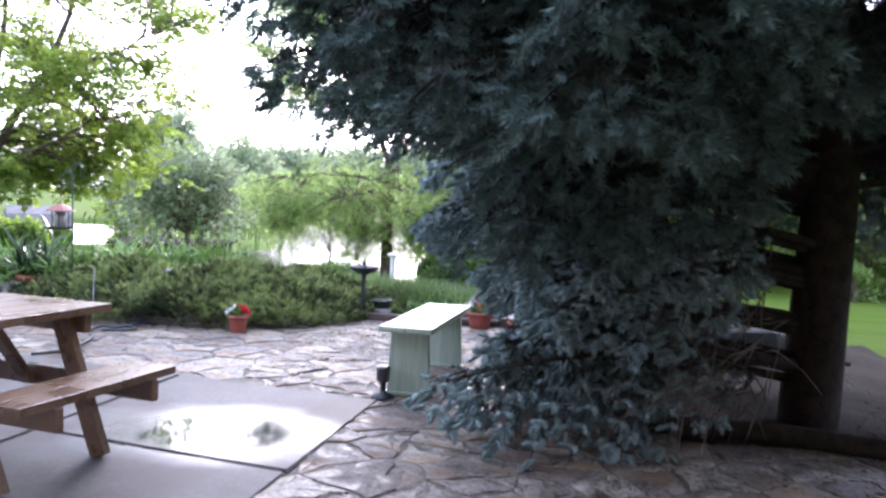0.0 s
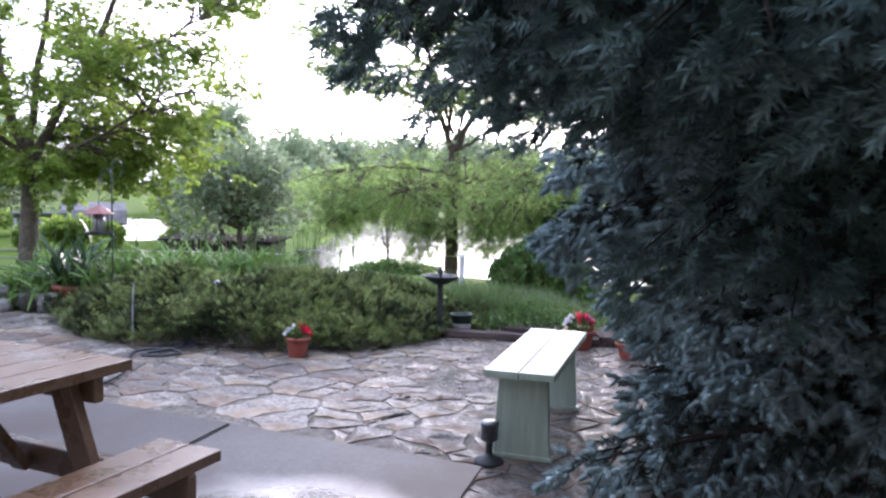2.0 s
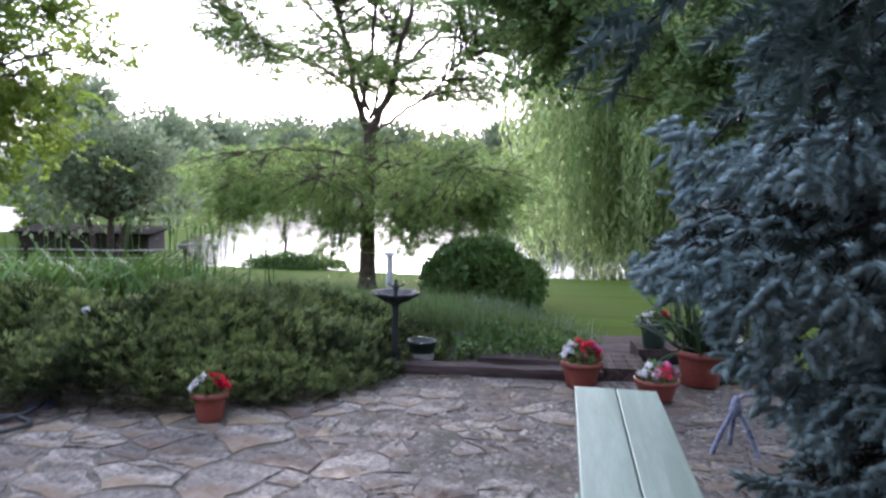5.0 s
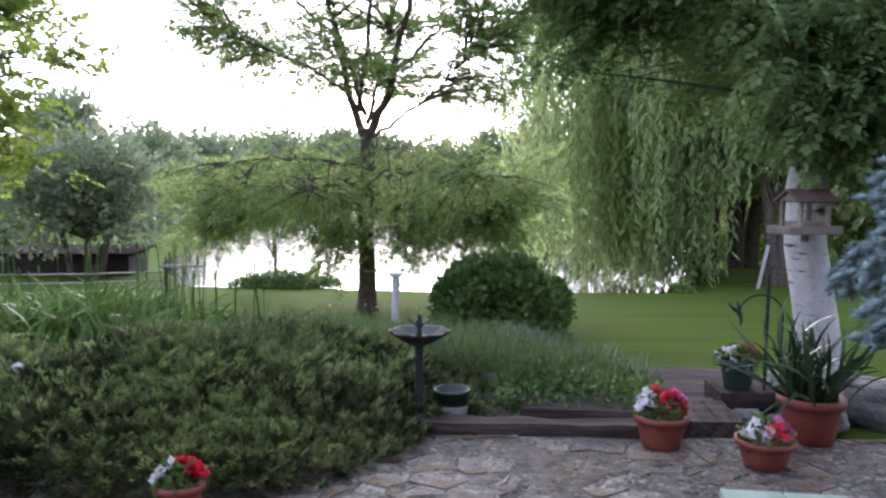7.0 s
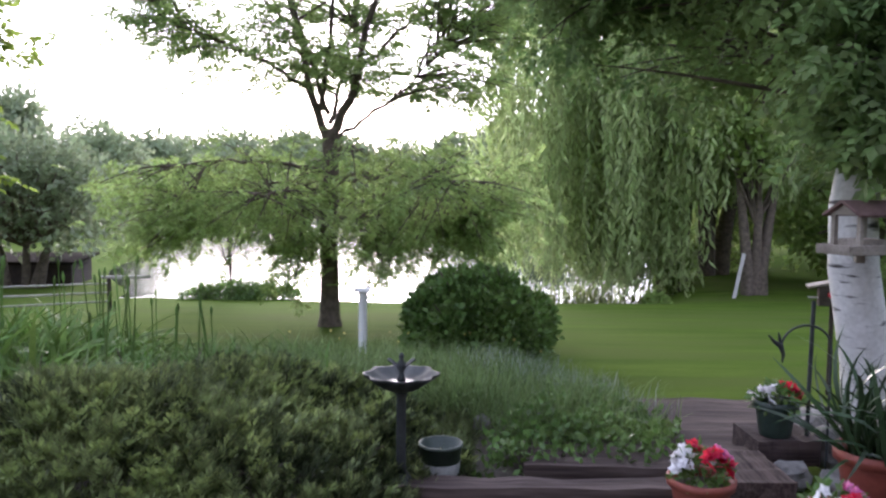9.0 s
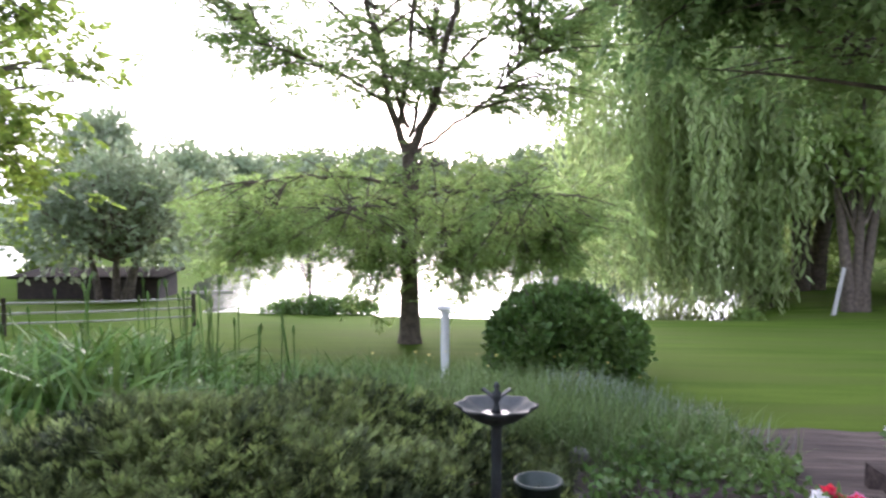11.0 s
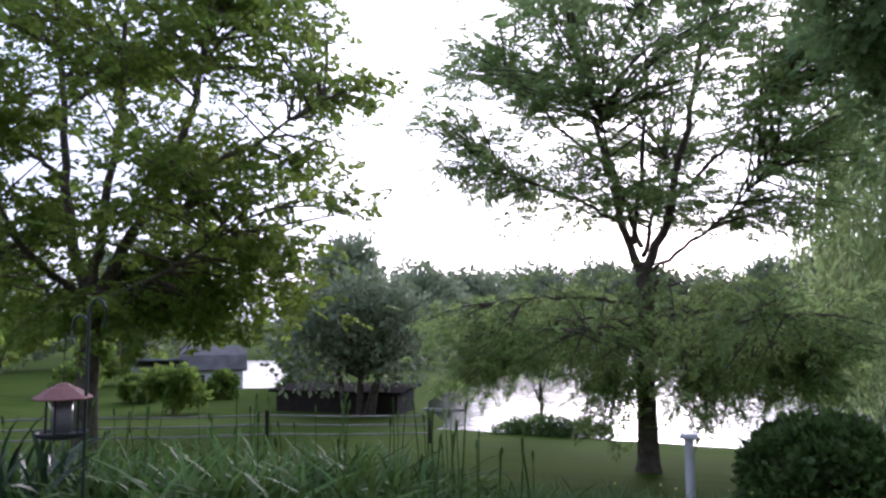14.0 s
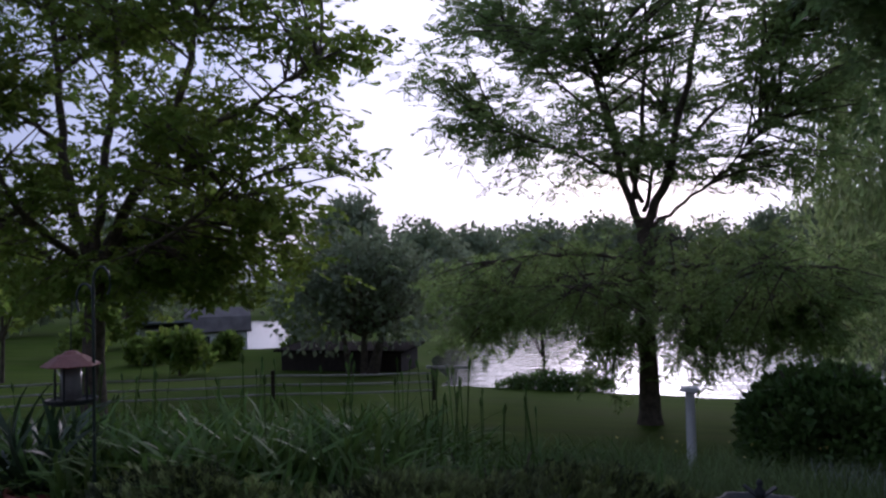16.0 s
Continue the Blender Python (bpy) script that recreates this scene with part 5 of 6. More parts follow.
# ---- painted bench ----
def bench(at, rz):
    b = thing("painted_bench", "pale green painted wooden bench with two top boards", "bench", at, rz)
    L, W, Z = 1.21, 0.35, 0.46
    for s in (-1, 1):
        part("seat_board", box(W / 2 - 0.004, L, 0.036, Matrix.Translation((s * W / 4, L / 2, Z - 0.018)), 0.006), M_GREEN, b)
    for y in (0.13, L - 0.13):
        bm = bmesh.new()
        for z, w in ((0.0, 0.285), (Z - 0.036, 0.245)):
            for x, dy in ((-w / 2, -0.02), (w / 2, -0.02), (w / 2, 0.02), (-w / 2, 0.02)):
                bm.verts.new((x, y + dy, z))
        bm.verts.ensure_lookup_table()
        v = bm.verts
        for f in ((3, 2, 1, 0), (4, 5, 6, 7), (0, 1, 5, 4), (1, 2, 6, 5), (2, 3, 7, 6), (3, 0, 4, 7)):
            bm.faces.new([v[i] for i in f])
        bmesh.ops.bevel(bm, geom=bm.edges[:], offset=0.004, segments=1, affect="EDGES")
        part("leg_panel", bm, M_GREEN, b)
        part("foot_cleat", box(0.31, 0.06, 0.022, Matrix.Translation((0, y, 0.011)), 0.004), M_GREEN, b)
    part("stretcher", box(0.035, L - 0.3, 0.09, Matrix.Translation((0, L / 2, Z - 0.085)), 0.005), M_GREEN, b)
    return b


bench((-0.305, 6.65, 0.004), -6.3)


# ---- pots ----
def pot_shell(r, h, wall=0.008, rim=0.018):
    return lathe([(r * 0.70, 0), (r * 0.72, 0.004), (r * 0.92, h * 0.78), (r * 0.92, h * 0.79), (r + rim * 0.3, h * 0.79), (r + rim * 0.4, h), (r - wall, h), (r * 0.86, h * 0.80), (r * 0.84, h * 0.74), (0.005, h * 0.74)], 32)


def flower_mass(n, r, h, z, leafn, colours, parent, leafsize=(0.03, 0.055)):
    p, d = clump_points(leafn, [(0, 0, z + h * 0.3)], [(r, r, h)], 0.3)
    k = p[:, 2] > z - 0.02
    part("foliage", scatter(leaf_template(0.65), p[k], d[k] + rng.normal(size=(k.sum(), 3)) * 0.5, rng.uniform(0, 6.28, k.sum()), rng.uniform(*leafsize, k.sum())), M_SHRUB, parent)
    bloom = join([scatter(leaf_template(0.95, 0.05), np.zeros((5, 3)), np.array([(math.cos(a), math.sin(a), 0.25) for a in np.arange(5) * 1.2566]), np.full(5, 0.0), 1.0)])
    for name, mat, share, side in colours:
        me = bpy.data.meshes.new(name)
        me.from_pydata([tuple(map(float, v[[0, 2, 1]])) for v in bloom[0]], [], [tuple(map(int, q)) for q in bloom[1]])
        me.materials.append(mat)
        for k in range(share):
            a, q = rng.uniform(-0.7, 0.7) + side, rng.uniform(0.3, 1.0) ** 0.6
            ob = new(name, me)
            ob.parent = parent
            ob.location = (math.cos(a) * r * q, math.sin(a) * r * q, z + h * 0.3 + h * math.sqrt(max(0.02, 1.05 - q * q)))
            ob.rotation_euler = (radians(90 + 18) + rng.normal() * 0.3, rng.uniform(0, 6.28), rng.normal() * 0.4)
            ob.scale = (float(rng.uniform(0.024, 0.037)),) * 3


def flower_pot(label, at, r, h, colours, mat=None, mass=(0.9, 0.12), leafn=260):
    t = thing("flower_pot", label, "flower pot", at, group="potted flowers")
    part("pot", pot_shell(r, h), mat or M_TERRA, t, smooth=True)
    part("soil", lathe([(r * 0.84, h * 0.75), (r * 0.84, h * 0.78)], 20), M_SOIL, t)
    flower_mass(30, r * mass[0], mass[1], h * 0.85, leafn, colours, t)
    return t


flower_pot("terracotta pot of red geraniums and white blooms on the paving", (-2.21, 8.62, 0.004), 0.095, 0.155, [("red_bloom", M_RED, 40, 0.2), ("red_bloom", M_RED, 26, 1.8), ("white_bloom", M_PETALWHITE, 16, 3.2)], mass=(0.95, 0.075), leafn=160)
flower_pot("terracotta pot of white, red and pink impatiens by the timber step", (-0.07, 9.58, 0.004), 0.134, 0.165, [("white_bloom", M_PETALWHITE, 26, 3.3), ("red_bloom", M_RED, 20, 5.2), ("red_bloom", M_RED, 10, 1.5), ("pink_bloom", M_PINK, 24, 0.0)])
flower_pot("wide terracotta bowl of white and pink impatiens", (0.36, 9.32, 0.004), 0.135, 0.13, [("white_bloom", M_PETALWHITE, 16, 3.9), ("pink_bloom", M_PINK, 20, 0.0), ("red_bloom", M_RED, 8, 5.0)], mass=(0.85, 0.085), leafn=170)
flower_pot("dark green pot of red and white flowers on the stone ledge", (0.55, 10.25, 0.132), 0.105, 0.18, [("red_bloom", M_RED, 40, 0.2), ("white_bloom", M_PETALWHITE, 20, 3.6)], M_DKGREEN, mass=(1.1, 0.085))


def strap_plant(label, at, r, h, n, size, width, name="potted_plant"):
    t = thing(name, label, "potted plant", at)
    part("pot", pot_shell(r, h), M_TERRA, t, smooth=True)
    part("soil", lathe([(r * 0.84, h * 0.75), (r * 0.84, h * 0.80)], 20), M_SOIL, t)
    fx = lambda m: np.stack([rng.normal(size=m) * r * 0.3, rng.normal(size=m) * r * 0.3, np.full(m, h * 0.78)], 1)
    part("leaves", blades(n, fx, size, width, 0.6, (0.3, 0.6, 0.9), 7), M_STRAP, t, "long arching dark green leaves")
    return t


M_STRAP = leaf_material("dark strap leaves", (0.02, 0.045, 0.018), (0.05, 0.09, 0.035), 0.15, 0.35)
strap_plant("large terracotta pot with long arching strap leaves", (0.74, 9.70, 0.004), 0.165, 0.24, 110, (0.30, 0.56), 0.021)
strap_plant("terracotta pot with a spiky dark green palm-like plant", (-5.25, 10.05, 0.0), 0.2, 0.26, 70, (0.4, 0.75), 0.03)


# ---- birdbath ----
bath = thing("birdbath", "black cast birdbath with scalloped bowl and small bird finial", "birdbath", (-1.33, 9.84, 0.01))
part("base", lathe([(0.115, 0.0), (0.11, 0.02), (0.07, 0.035), (0.045, 0.06), (0.035, 0.08)], 24), M_BLACK, bath, smooth=True)
part("column", lathe([(0.026, 0.07), (0.022, 0.12), (0.022, 0.43), (0.03, 0.45), (0.05, 0.465)], 20), M_BLACK, bath, smooth=True)
bowl = part("bowl", lathe([(0.045, 0.455), (0.09, 0.475), (0.135, 0.505), (0.160, 0.525), (0.163, 0.534), (0.152, 0.531), (0.125, 0.515), (0.07, 0.498), (0.01, 0.494)], 64, 0.07), M_BLACK, bath, smooth=True)
part("rain_water", lathe([(0.055, 0.4975), (0.055, 0.498)], 40, 0.15), material("murky water", (0.02, 0.022, 0.02), (0.07, 0.07, 0.068), 0.3, 20, 60, 0.3), bowl, "thin pool of rain water")
bird = [(0.022, 0.50), (0.016, 0.515), (0.010, 0.54), (0.021, 0.56), (0.019, 0.58), (0.008, 0.595), (0.013, 0.607), (0.009, 0.62), (0.001, 0.626)]
part("finial", lathe(bird, 14), M_BLACK, bath, smooth=True)
for s in (-1, 1):
    part("wing", box(0.06, 0.03, 0.007, pose(s * 0.035, 0, 0.58, 0, -s * 32, s * 20), 0.003), M_BLACK, bath)

# bucket
bucket = thing("planter_tub", "dark green plastic tub with a pale grey lower half", "tub", (-1.15, 9.97, 0.035))
part("tub", lathe([(0.084, 0.0), (0.086, 0.005), (0.098, 0.135), (0.104, 0.135), (0.104, 0.150), (0.094, 0.150), (0.080, 0.02), (0.01, 0.02)], 28), M_DKGREEN, bucket, smooth=True)
part("band", lathe([(0.0862, 0.012), (0.0915, 0.065), (0.0935, 0.065), (0.0882, 0.012)], 28), material("pale band", (0.25, 0.26, 0.25), (0.36, 0.37, 0.36)), bucket, "pale grey band")


# ---- feeder on the birch ----
M_REDSHINGLE = material("worn red shingles", (0.10, 0.055, 0.048), (0.20, 0.12, 0.105), 0.85, 9, 60, 0.5)


def house_feeder(at, rz):
    t = thing("wooden_bird_feeder", "grey cedar bird feeder with gabled roof on the birch trunk", "bird feeder", at, rz)
    part("tray", box(0.20, 0.33, 0.022, Matrix.Translation((0, 0, 0.011)), 0.004), M_GREYWOOD, t)
    for s in (-1, 1):
        part("tray_rim", box(0.20, 0.014, 0.04, Matrix.Translation((0, s * 0.158, 0.025)), 0.003), M_GREYWOOD, t)
        part("tray_rim", box(0.014, 0.30, 0.04, Matrix.Translation((s * 0.093, 0, 0.025)), 0.003), M_GREYWOOD, t)
    for x in (-0.075, 0.075):
        for y in (-0.085, 0.085):
            part("post", box(0.022, 0.022, 0.16, Matrix.Translation((x, y, 0.10)), 0.002), M_GREYWOOD, t)
    part("seed_tray", box(0.13, 0.15, 0.05, Matrix.Translation((0, 0, 0.045)), 0.004), M_GREYWOOD, t)
    for s in (-1, 1):
        part("roof_panel", box(0.135, 0.25, 0.014, pose(s * 0.056, 0, 0.21, 0, s * 30, 0), 0.003), M_REDSHINGLE, t, "worn red-brown roof")
        bm = bmesh.new()
        tri = [bm.verts.new(v) for v in ((-0.09, s * 0.10, 0.18), (0.09, s * 0.10, 0.18), (0, s * 0.10, 0.232), (-0.09, s * 0.088, 0.18), (0.09, s * 0.088, 0.18), (0, s * 0.088, 0.232))]
        for f in ((0, 1, 2), (5, 4, 3), (0, 3, 4, 1), (1, 4, 5, 2), (2, 5, 3, 0)):
            bm.faces.new([tri[i] for i in f])
        part("gable", bm, M_GREYWOOD, t)
    part("bracket", box(0.28, 0.04, 0.045, pose(-0.12, 0.11, -0.024, 0, 0, 138), 0.004), M_GREYWOOD, t)
    return t


house_feeder((0.79, 9.98, 1.075), -75)
# ---- lantern feeder on a crook ----
crook = thing("shepherd_crook", "dark green steel double crook pole", "crook pole", (-4.66, 9.86, 0))
bz = float(bed_z(-4.66, 9.86))
part("pole", tube(np.array([(0, 0, bz - 0.1), (0, 0, 0.8), (0, 0, 1.45)]), 0.009, 8), M_DKGREEN, crook)
for s, h in ((-1, 1.36), (1, 1.45)):
    a = np.linspace(0, np.pi * 1.25, 12)
    part("hook", tube(np.stack([s * 0.06 * (1 - np.cos(a)), 0 * a, h + 0.09 * np.sin(a)], 1), 0.007, 6), M_DKGREEN, crook)
lan = thing("lantern_feeder", "lantern-shaped hanging bird feeder with red-brown roof", "bird feeder", (-4.78, 9.82, 0.80))
M_RUST = material("rust red metal", (0.20, 0.07, 0.055), (0.32, 0.13, 0.10), 0.5, 6, 50, 0.2)
part("roof", lathe([(0.15, 0.205), (0.152, 0.21), (0.075, 0.262), (0.05, 0.27), (0.03, 0.285), (0.008, 0.29)], 8), M_RUST, lan)
part("tube", lathe([(0.055, 0.03), (0.055, 0.205)], 20), material("cloudy plastic", (0.22, 0.21, 0.2), (0.35, 0.34, 0.32), 0.2, 6, 30, 0), lan, smooth=True)
for k in range(4):
    a = k * math.pi / 2 + 0.4
    part("rod", tube(np.array([(0.085 * math.cos(a), 0.085 * math.sin(a), 0.02), (0.085 * math.cos(a), 0.085 * math.sin(a), 0.215)]), 0.006, 6), M_BLACK, lan)
part("tray", lathe([(0.10, 0.0), (0.13, 0.01), (0.135, 0.03), (0.125, 0.03), (0.12, 0.018), (0.01, 0.016)], 24), M_BLACK, lan)
part("hanger", tube(np.array([(0, 0, 0.285), (0.0, 0, 0.45), (0.0, 0.01, 0.57)]), 0.003, 5), M_BLACK, lan)

# ---- crook and birdhouse by the steps ----
crook2 = thing("plant_crook", "black iron crook with a hooked bird ornament beside the birch", "crook pole", (0.75, 10.12, 0.0))
a = np.linspace(0, np.pi, 14)
part("pole", tube(np.array([(0, 0, -0.05), (0, 0, 0.3), (0, 0, 0.60)]), 0.007, 8), M_BLACK, crook2)
part("arch", tube(np.stack([-0.125 + 0.125 * np.cos(a), 0 * a, 0.60 + 0.115 * np.sin(a)], 1), 0.006, 8), M_BLACK, crook2)
part("ornament", tube(np.array([(-0.31, 0, 0.665), (-0.285, 0, 0.635), (-0.25, 0, 0.615), (-0.235, 0, 0.57), (-0.24, 0, 0.53)]), [0.004, 0.009, 0.015, 0.009, 0.003], 8), M_BLACK, crook2)
part("ornament", tube(np.array([(-0.262, 0, 0.68), (-0.255, 0, 0.645), (-0.25, 0, 0.615)]), [0.003, 0.008, 0.006], 8), M_BLACK, crook2)
nest = thing("birdhouse", "small weathered birdhouse with a slanted roof on a stake", "birdhouse", (1.98, 12.5, gz(1.98, 12.5)), -20)
part("stake", tube(np.array([(0.05, 0, -0.1), (0.05, 0, 0.4), (0.05, 0, 0.72)]), 0.018, 8), M_TIMBER, nest)
part("box", box(0.11, 0.12, 0.15, Matrix.Translation((0, 0, 0.80)), 0.006), M_TIMBER, nest)
part("roof", box(0.22, 0.18, 0.018, pose(-0.03, 0, 0.90, 0, -14, 0), 0.004), M_GREYWOOD, nest)
part("perch", tube(np.array([(-0.05, -0.03, 0.79), (-0.13, -0.03, 0.79)]), 0.008, 6), M_PALERAIL, nest)
part("red_trim", lathe([(0.001, 0.0), (0.025, 0.003), (0.025, 0.011), (0.001, 0.014)], 14), M_RED, nest, "small red rosette").matrix_basis = pose(0.03, -0.07, 0.82, 90)
stake3 = thing("garden_stake", "dark iron stake among the potted plants", "stake", (0.70, 10.22, 0.0))
part("rod", tube(np.array([(0, 0, -0.03), (0, 0, 0.4), (0.005, 0, 0.82)]), 0.011, 8), M_BLACK, stake3)

# ---- small things on the patio ----
lamp = thing("path_lamp", "small black solar path lamp at the slab's corner", "path lamp", (-0.44, 6.68, 0.0))
part("base", lathe([(0.075, 0.0), (0.07, 0.018), (0.03, 0.035), (0.02, 0.05)], 20), M_BLACK, lamp, smooth=True)
part("stem", lathe([(0.018, 0.045), (0.018, 0.12)], 14), M_BLACK, lamp)
part("head", lathe([(0.03, 0.11), (0.042, 0.12), (0.042, 0.19), (0.047, 0.195), (0.045, 0.205), (0.01, 0.21)], 20), material("dull grey metal", (0.10, 0.105, 0.11), (0.2, 0.205, 0.21), 0.4, 8, 40, 0.1, 0.6), lamp, smooth=True)
stake = thing("sprinkler_stake", "thin grey sprinkler riser standing in the juniper", "sprinkler", (-3.2, 9.22, 0.0))
M_PIPE = material("grey pipe", (0.25, 0.26, 0.28), (0.38, 0.39, 0.41), 0.5)
part("riser", tube(np.array([(0.03, 0, 0.0), (0.02, 0, 0.25), (0, 0, 0.45)]), 0.008, 8), M_PIPE, stake)
part("head", lathe([(0.012, 0.44), (0.02, 0.45), (0.028, 0.475), (0.01, 0.485)], 12), M_PIPE, stake)
stake2 = thing("plant_stake", "thin dark metal stake at the bed's edge", "stake", (-3.62, 8.6, 0.0))
part("rod", tube(np.array([(0, 0, -0.02), (0, 0, 0.3), (0.01, 0, 0.52)]), 0.005, 6), M_PIPE, stake2)
hose = thing("garden_hose", "black rubber garden hose curling on the paving", "hose")
q = np.linspace(0, 1, 80)
ctl = np.array([(-3.20, 8.80), (-3.15, 8.5), (-3.33, 8.35), (-3.30, 8.20), (-3.13, 8.17), (-3.05, 8.40), (-3.22, 8.50), (-3.42, 8.33), (-3.35, 8.1), (-3.18, 7.9), (-3.07, 7.62), (-3.06, 7.4), (-3.2, 7.15)])
s = np.linspace(0, 1, len(ctl))
hx, hy = np.interp(q, s, ctl[:, 0]), np.interp(q, s, ctl[:, 1])
for _ in range(6):
    hx[1:-1], hy[1:-1] = (hx[:-2] + 2 * hx[1:-1] + hx[2:]) / 4, (hy[:-2] + 2 * hy[1:-1] + hy[2:]) / 4
part("hose_pipe", tube(np.stack([hx, hy, 0.026 + 0.008 * np.sin(q * 25)], 1), 0.013, 8), M_BLACK, hose, smooth=True)
spk = thing("hose_sprinkler", "small blue-grey sprinkler beside the hose", "sprinkler", (-3.2, 8.72, 0.0))
part("body", lathe([(0.08, 0.0), (0.075, 0.02), (0.03, 0.04), (0.025, 0.12), (0.04, 0.14), (0.01, 0.16)], 16), material("blue grey plastic", (0.06, 0.07, 0.13), (0.12, 0.13, 0.2), 0.5), spk)
part("arm", box(0.22, 0.02, 0.015, pose(0, 0, 0.15, 0, 8, 30), 0.004), M_BLACK, spk)
tri = thing("tripod_sprinkler", "white and blue tripod sprinkler beside the pots", "sprinkler", (0.54, 8.42, 0.0))
M_TRI = material("blue white enamel", (0.06, 0.075, 0.15), (0.36, 0.39, 0.48), 0.4, 14, 50, 0.05)
for a in (200, 320, 80):
    c, s = math.cos(radians(a)), math.sin(radians(a))
    part("leg", tube(np.array([(0.13 * c, 0.13 * s, 0.0), (0.08 * c, 0.08 * s, 0.11), (0.02 * c, 0.02 * s, 0.21)]), [0.014, 0.013, 0.012], 8), M_TRI, tri)
part("head", lathe([(0.028, 0.19), (0.032, 0.22), (0.022, 0.27), (0.012, 0.29)], 14), M_TRI, tri, smooth=True)
part("nozzle", tube(np.array([(0, 0, 0.27), (0.03, -0.02, 0.30), (0.08, -0.04, 0.31)]), 0.009, 8), M_TRI, tri)


# ---- under the spruce ----
log = part("edging_log", tube(np.array([(1.2, 6.35, 0.05), (1.8, 6.30, 0.06), (2.3, 6.18, 0.05), (3.1, 5.95, 0.05)]), [0.055, 0.06, 0.058, 0.05], 12), M_BARKDK, smooth=True)
tagged(log, "dark rotting log edging the ground under the spruce", "log")
cart = thing("garden_cart", "dark garden cart with a pale grey end panel", "garden cart", (2.02, 7.75, 0.0), 12)
part("tub", box(0.62, 0.42, 0.26, Matrix.Translation((-0.12, 0, 0.30)), 0.06), M_BLACK, cart)
part("end_panel", box(0.10, 0.36, 0.22, Matrix.Translation((0.25, 0, 0.30)), 0.03), M_PIPE, cart, "pale grey panel")
for s in (-1, 1):
    part("handle", tube(np.array([(-0.35, s * 0.15, 0.24), (0.3, s * 0.15, 0.22), (0.7, s * 0.17, 0.20)]), 0.018, 8), M_TIMBER, cart)
    part("wheel", tube(np.array([(-0.2 + 0.15 * math.cos(q), s * 0.23, 0.15 + 0.15 * math.sin(q)) for q in np.linspace(0, 6.283, 20)]), 0.022, 6), M_BLACK, cart)


# ---- timber steps and rocks ----
def beam(name, x0, y0, x1, y1, z, w, h, label, cat):
    a, b = Vector((x0, y0, 0)), Vector((x1, y1, 0))
    d = b - a
    bm = bmesh.new()
    n = 8
    for k in range(n + 1):
        for u, v in ((-1, -1), (1, -1), (1, 1), (-1, 1)):
            j = rng.normal(size=2) * 0.004
            bm.verts.new((d.length * k / n, u * w / 2 + j[0], v * h / 2 + j[1]))
    bm.verts.ensure_lookup_table()
    V = bm.verts
    for k in range(n):
        for c in range(4):
            bm.faces.new((V[4 * k + c], V[4 * k + (c + 1) % 4], V[4 * k + 4 + (c + 1) % 4], V[4 * k + 4 + c]))
    bm.faces.new([V[i] for i in (3, 2, 1, 0)])
    bm.faces.new([V[4 * n + i] for i in (0, 1, 2, 3)])
    bmesh.ops.bevel(bm, geom=[e for e in bm.edges if len(e.link_faces) == 2 and e.calc_face_angle() > 1], offset=0.012, segments=2, affect="EDGES")
    ob = part(name, bm, M_STEP)
    ob.matrix_world = pose(x0, y0, z, 0, 0, math.degrees(math.atan2(d.y, d.x)))
    return tagged(ob, label, cat, "timber steps")


TL = "weathered grey-brown landscape timber edging the steps"
beam("landscape_timber", -1.30, 9.80, 0.10, 9.77, 0.020, 0.13, 0.09, TL, "timber")
beam("landscape_timber", 0.25, 9.72, 0.27, 10.14, 0.030, 0.31, 0.11, TL, "timber")
beam("landscape_timber", 0.42, 10.30, 0.74, 10.30, 0.065, 0.30, 0.13, TL, "timber")
for k, (y, z) in enumerate(((10.15, 0.02), (10.55, -0.03), (10.95, -0.08), (11.35, -0.13), (11.75, -0.18))):
    x0 = -0.75 + 0.16 * k
    beam("landscape_timber", x0, y, x0 + 1.15 + 0.03 * k, y - 0.06, z, 0.34, 0.10, TL, "timber")


def rock(at, size, label="rough grey boulder beside the steps"):
    bm = bmesh.new()
    bmesh.ops.create_icosphere(bm, subdivisions=3, radius=1)
    o = Vector(rng.uniform(-9, 9, 3))
    for v in bm.verts:
        c = v.co.copy()
        c = Vector([max(-0.78, min(0.78, q)) for q in c])
        v.co = c * (1 + 0.28 * noise.noise(c * 1.3 + o) + 0.10 * noise.noise(c * 4 + o))
        v.co = Vector((v.co.x * size[0], v.co.y * size[1], v.co.z * size[2]))
    ob = part("boulder", bm, M_ROCK, smooth=False)
    ob.matrix_world = pose(*at, 0, 0, rng.uniform(0, 180))
    return tagged(ob, label, "boulder", "boulders by the steps")


for at, s in (((0.52, 10.02, 0.01), (0.11, 0.10, 0.07)), ((0.95, 10.25, 0.05), (0.2, 0.2, 0.14)), ((0.95, 10.0, 0.04), (0.16, 0.14, 0.09)), ((1.05, 10.75, 0.0), (0.2, 0.2, 0.15)), ((1.35, 10.2, 0.06), (0.24, 0.2, 0.16)), ((0.7, 9.8, 0.03), (0.16, 0.12, 0.08))):
    rock(at, s)
for at, s in (((-5.62, 9.95, 0.1), (0.2, 0.17, 0.15)), ((-5.36, 9.85, 0.08), (0.16, 0.14, 0.13)), ((-5.13, 9.74, 0.07), (0.14, 0.13, 0.12)), ((-6.0, 10.0, 0.1), (0.22, 0.2, 0.15)), ((-5.85, 9.72, 0.05), (0.14, 0.12, 0.09))):
    rock(at, s, "rounded pale grey boulder at the end of the bed")


for x, y in ((-0.91, 10.62), (-0.56, 10.84), (-0.23, 10.80)):
    rock((x, y, float(bed_z(x, y)) + 0.04), (0.06, 0.06, 0.05), "small dark grey stone among the herbs")


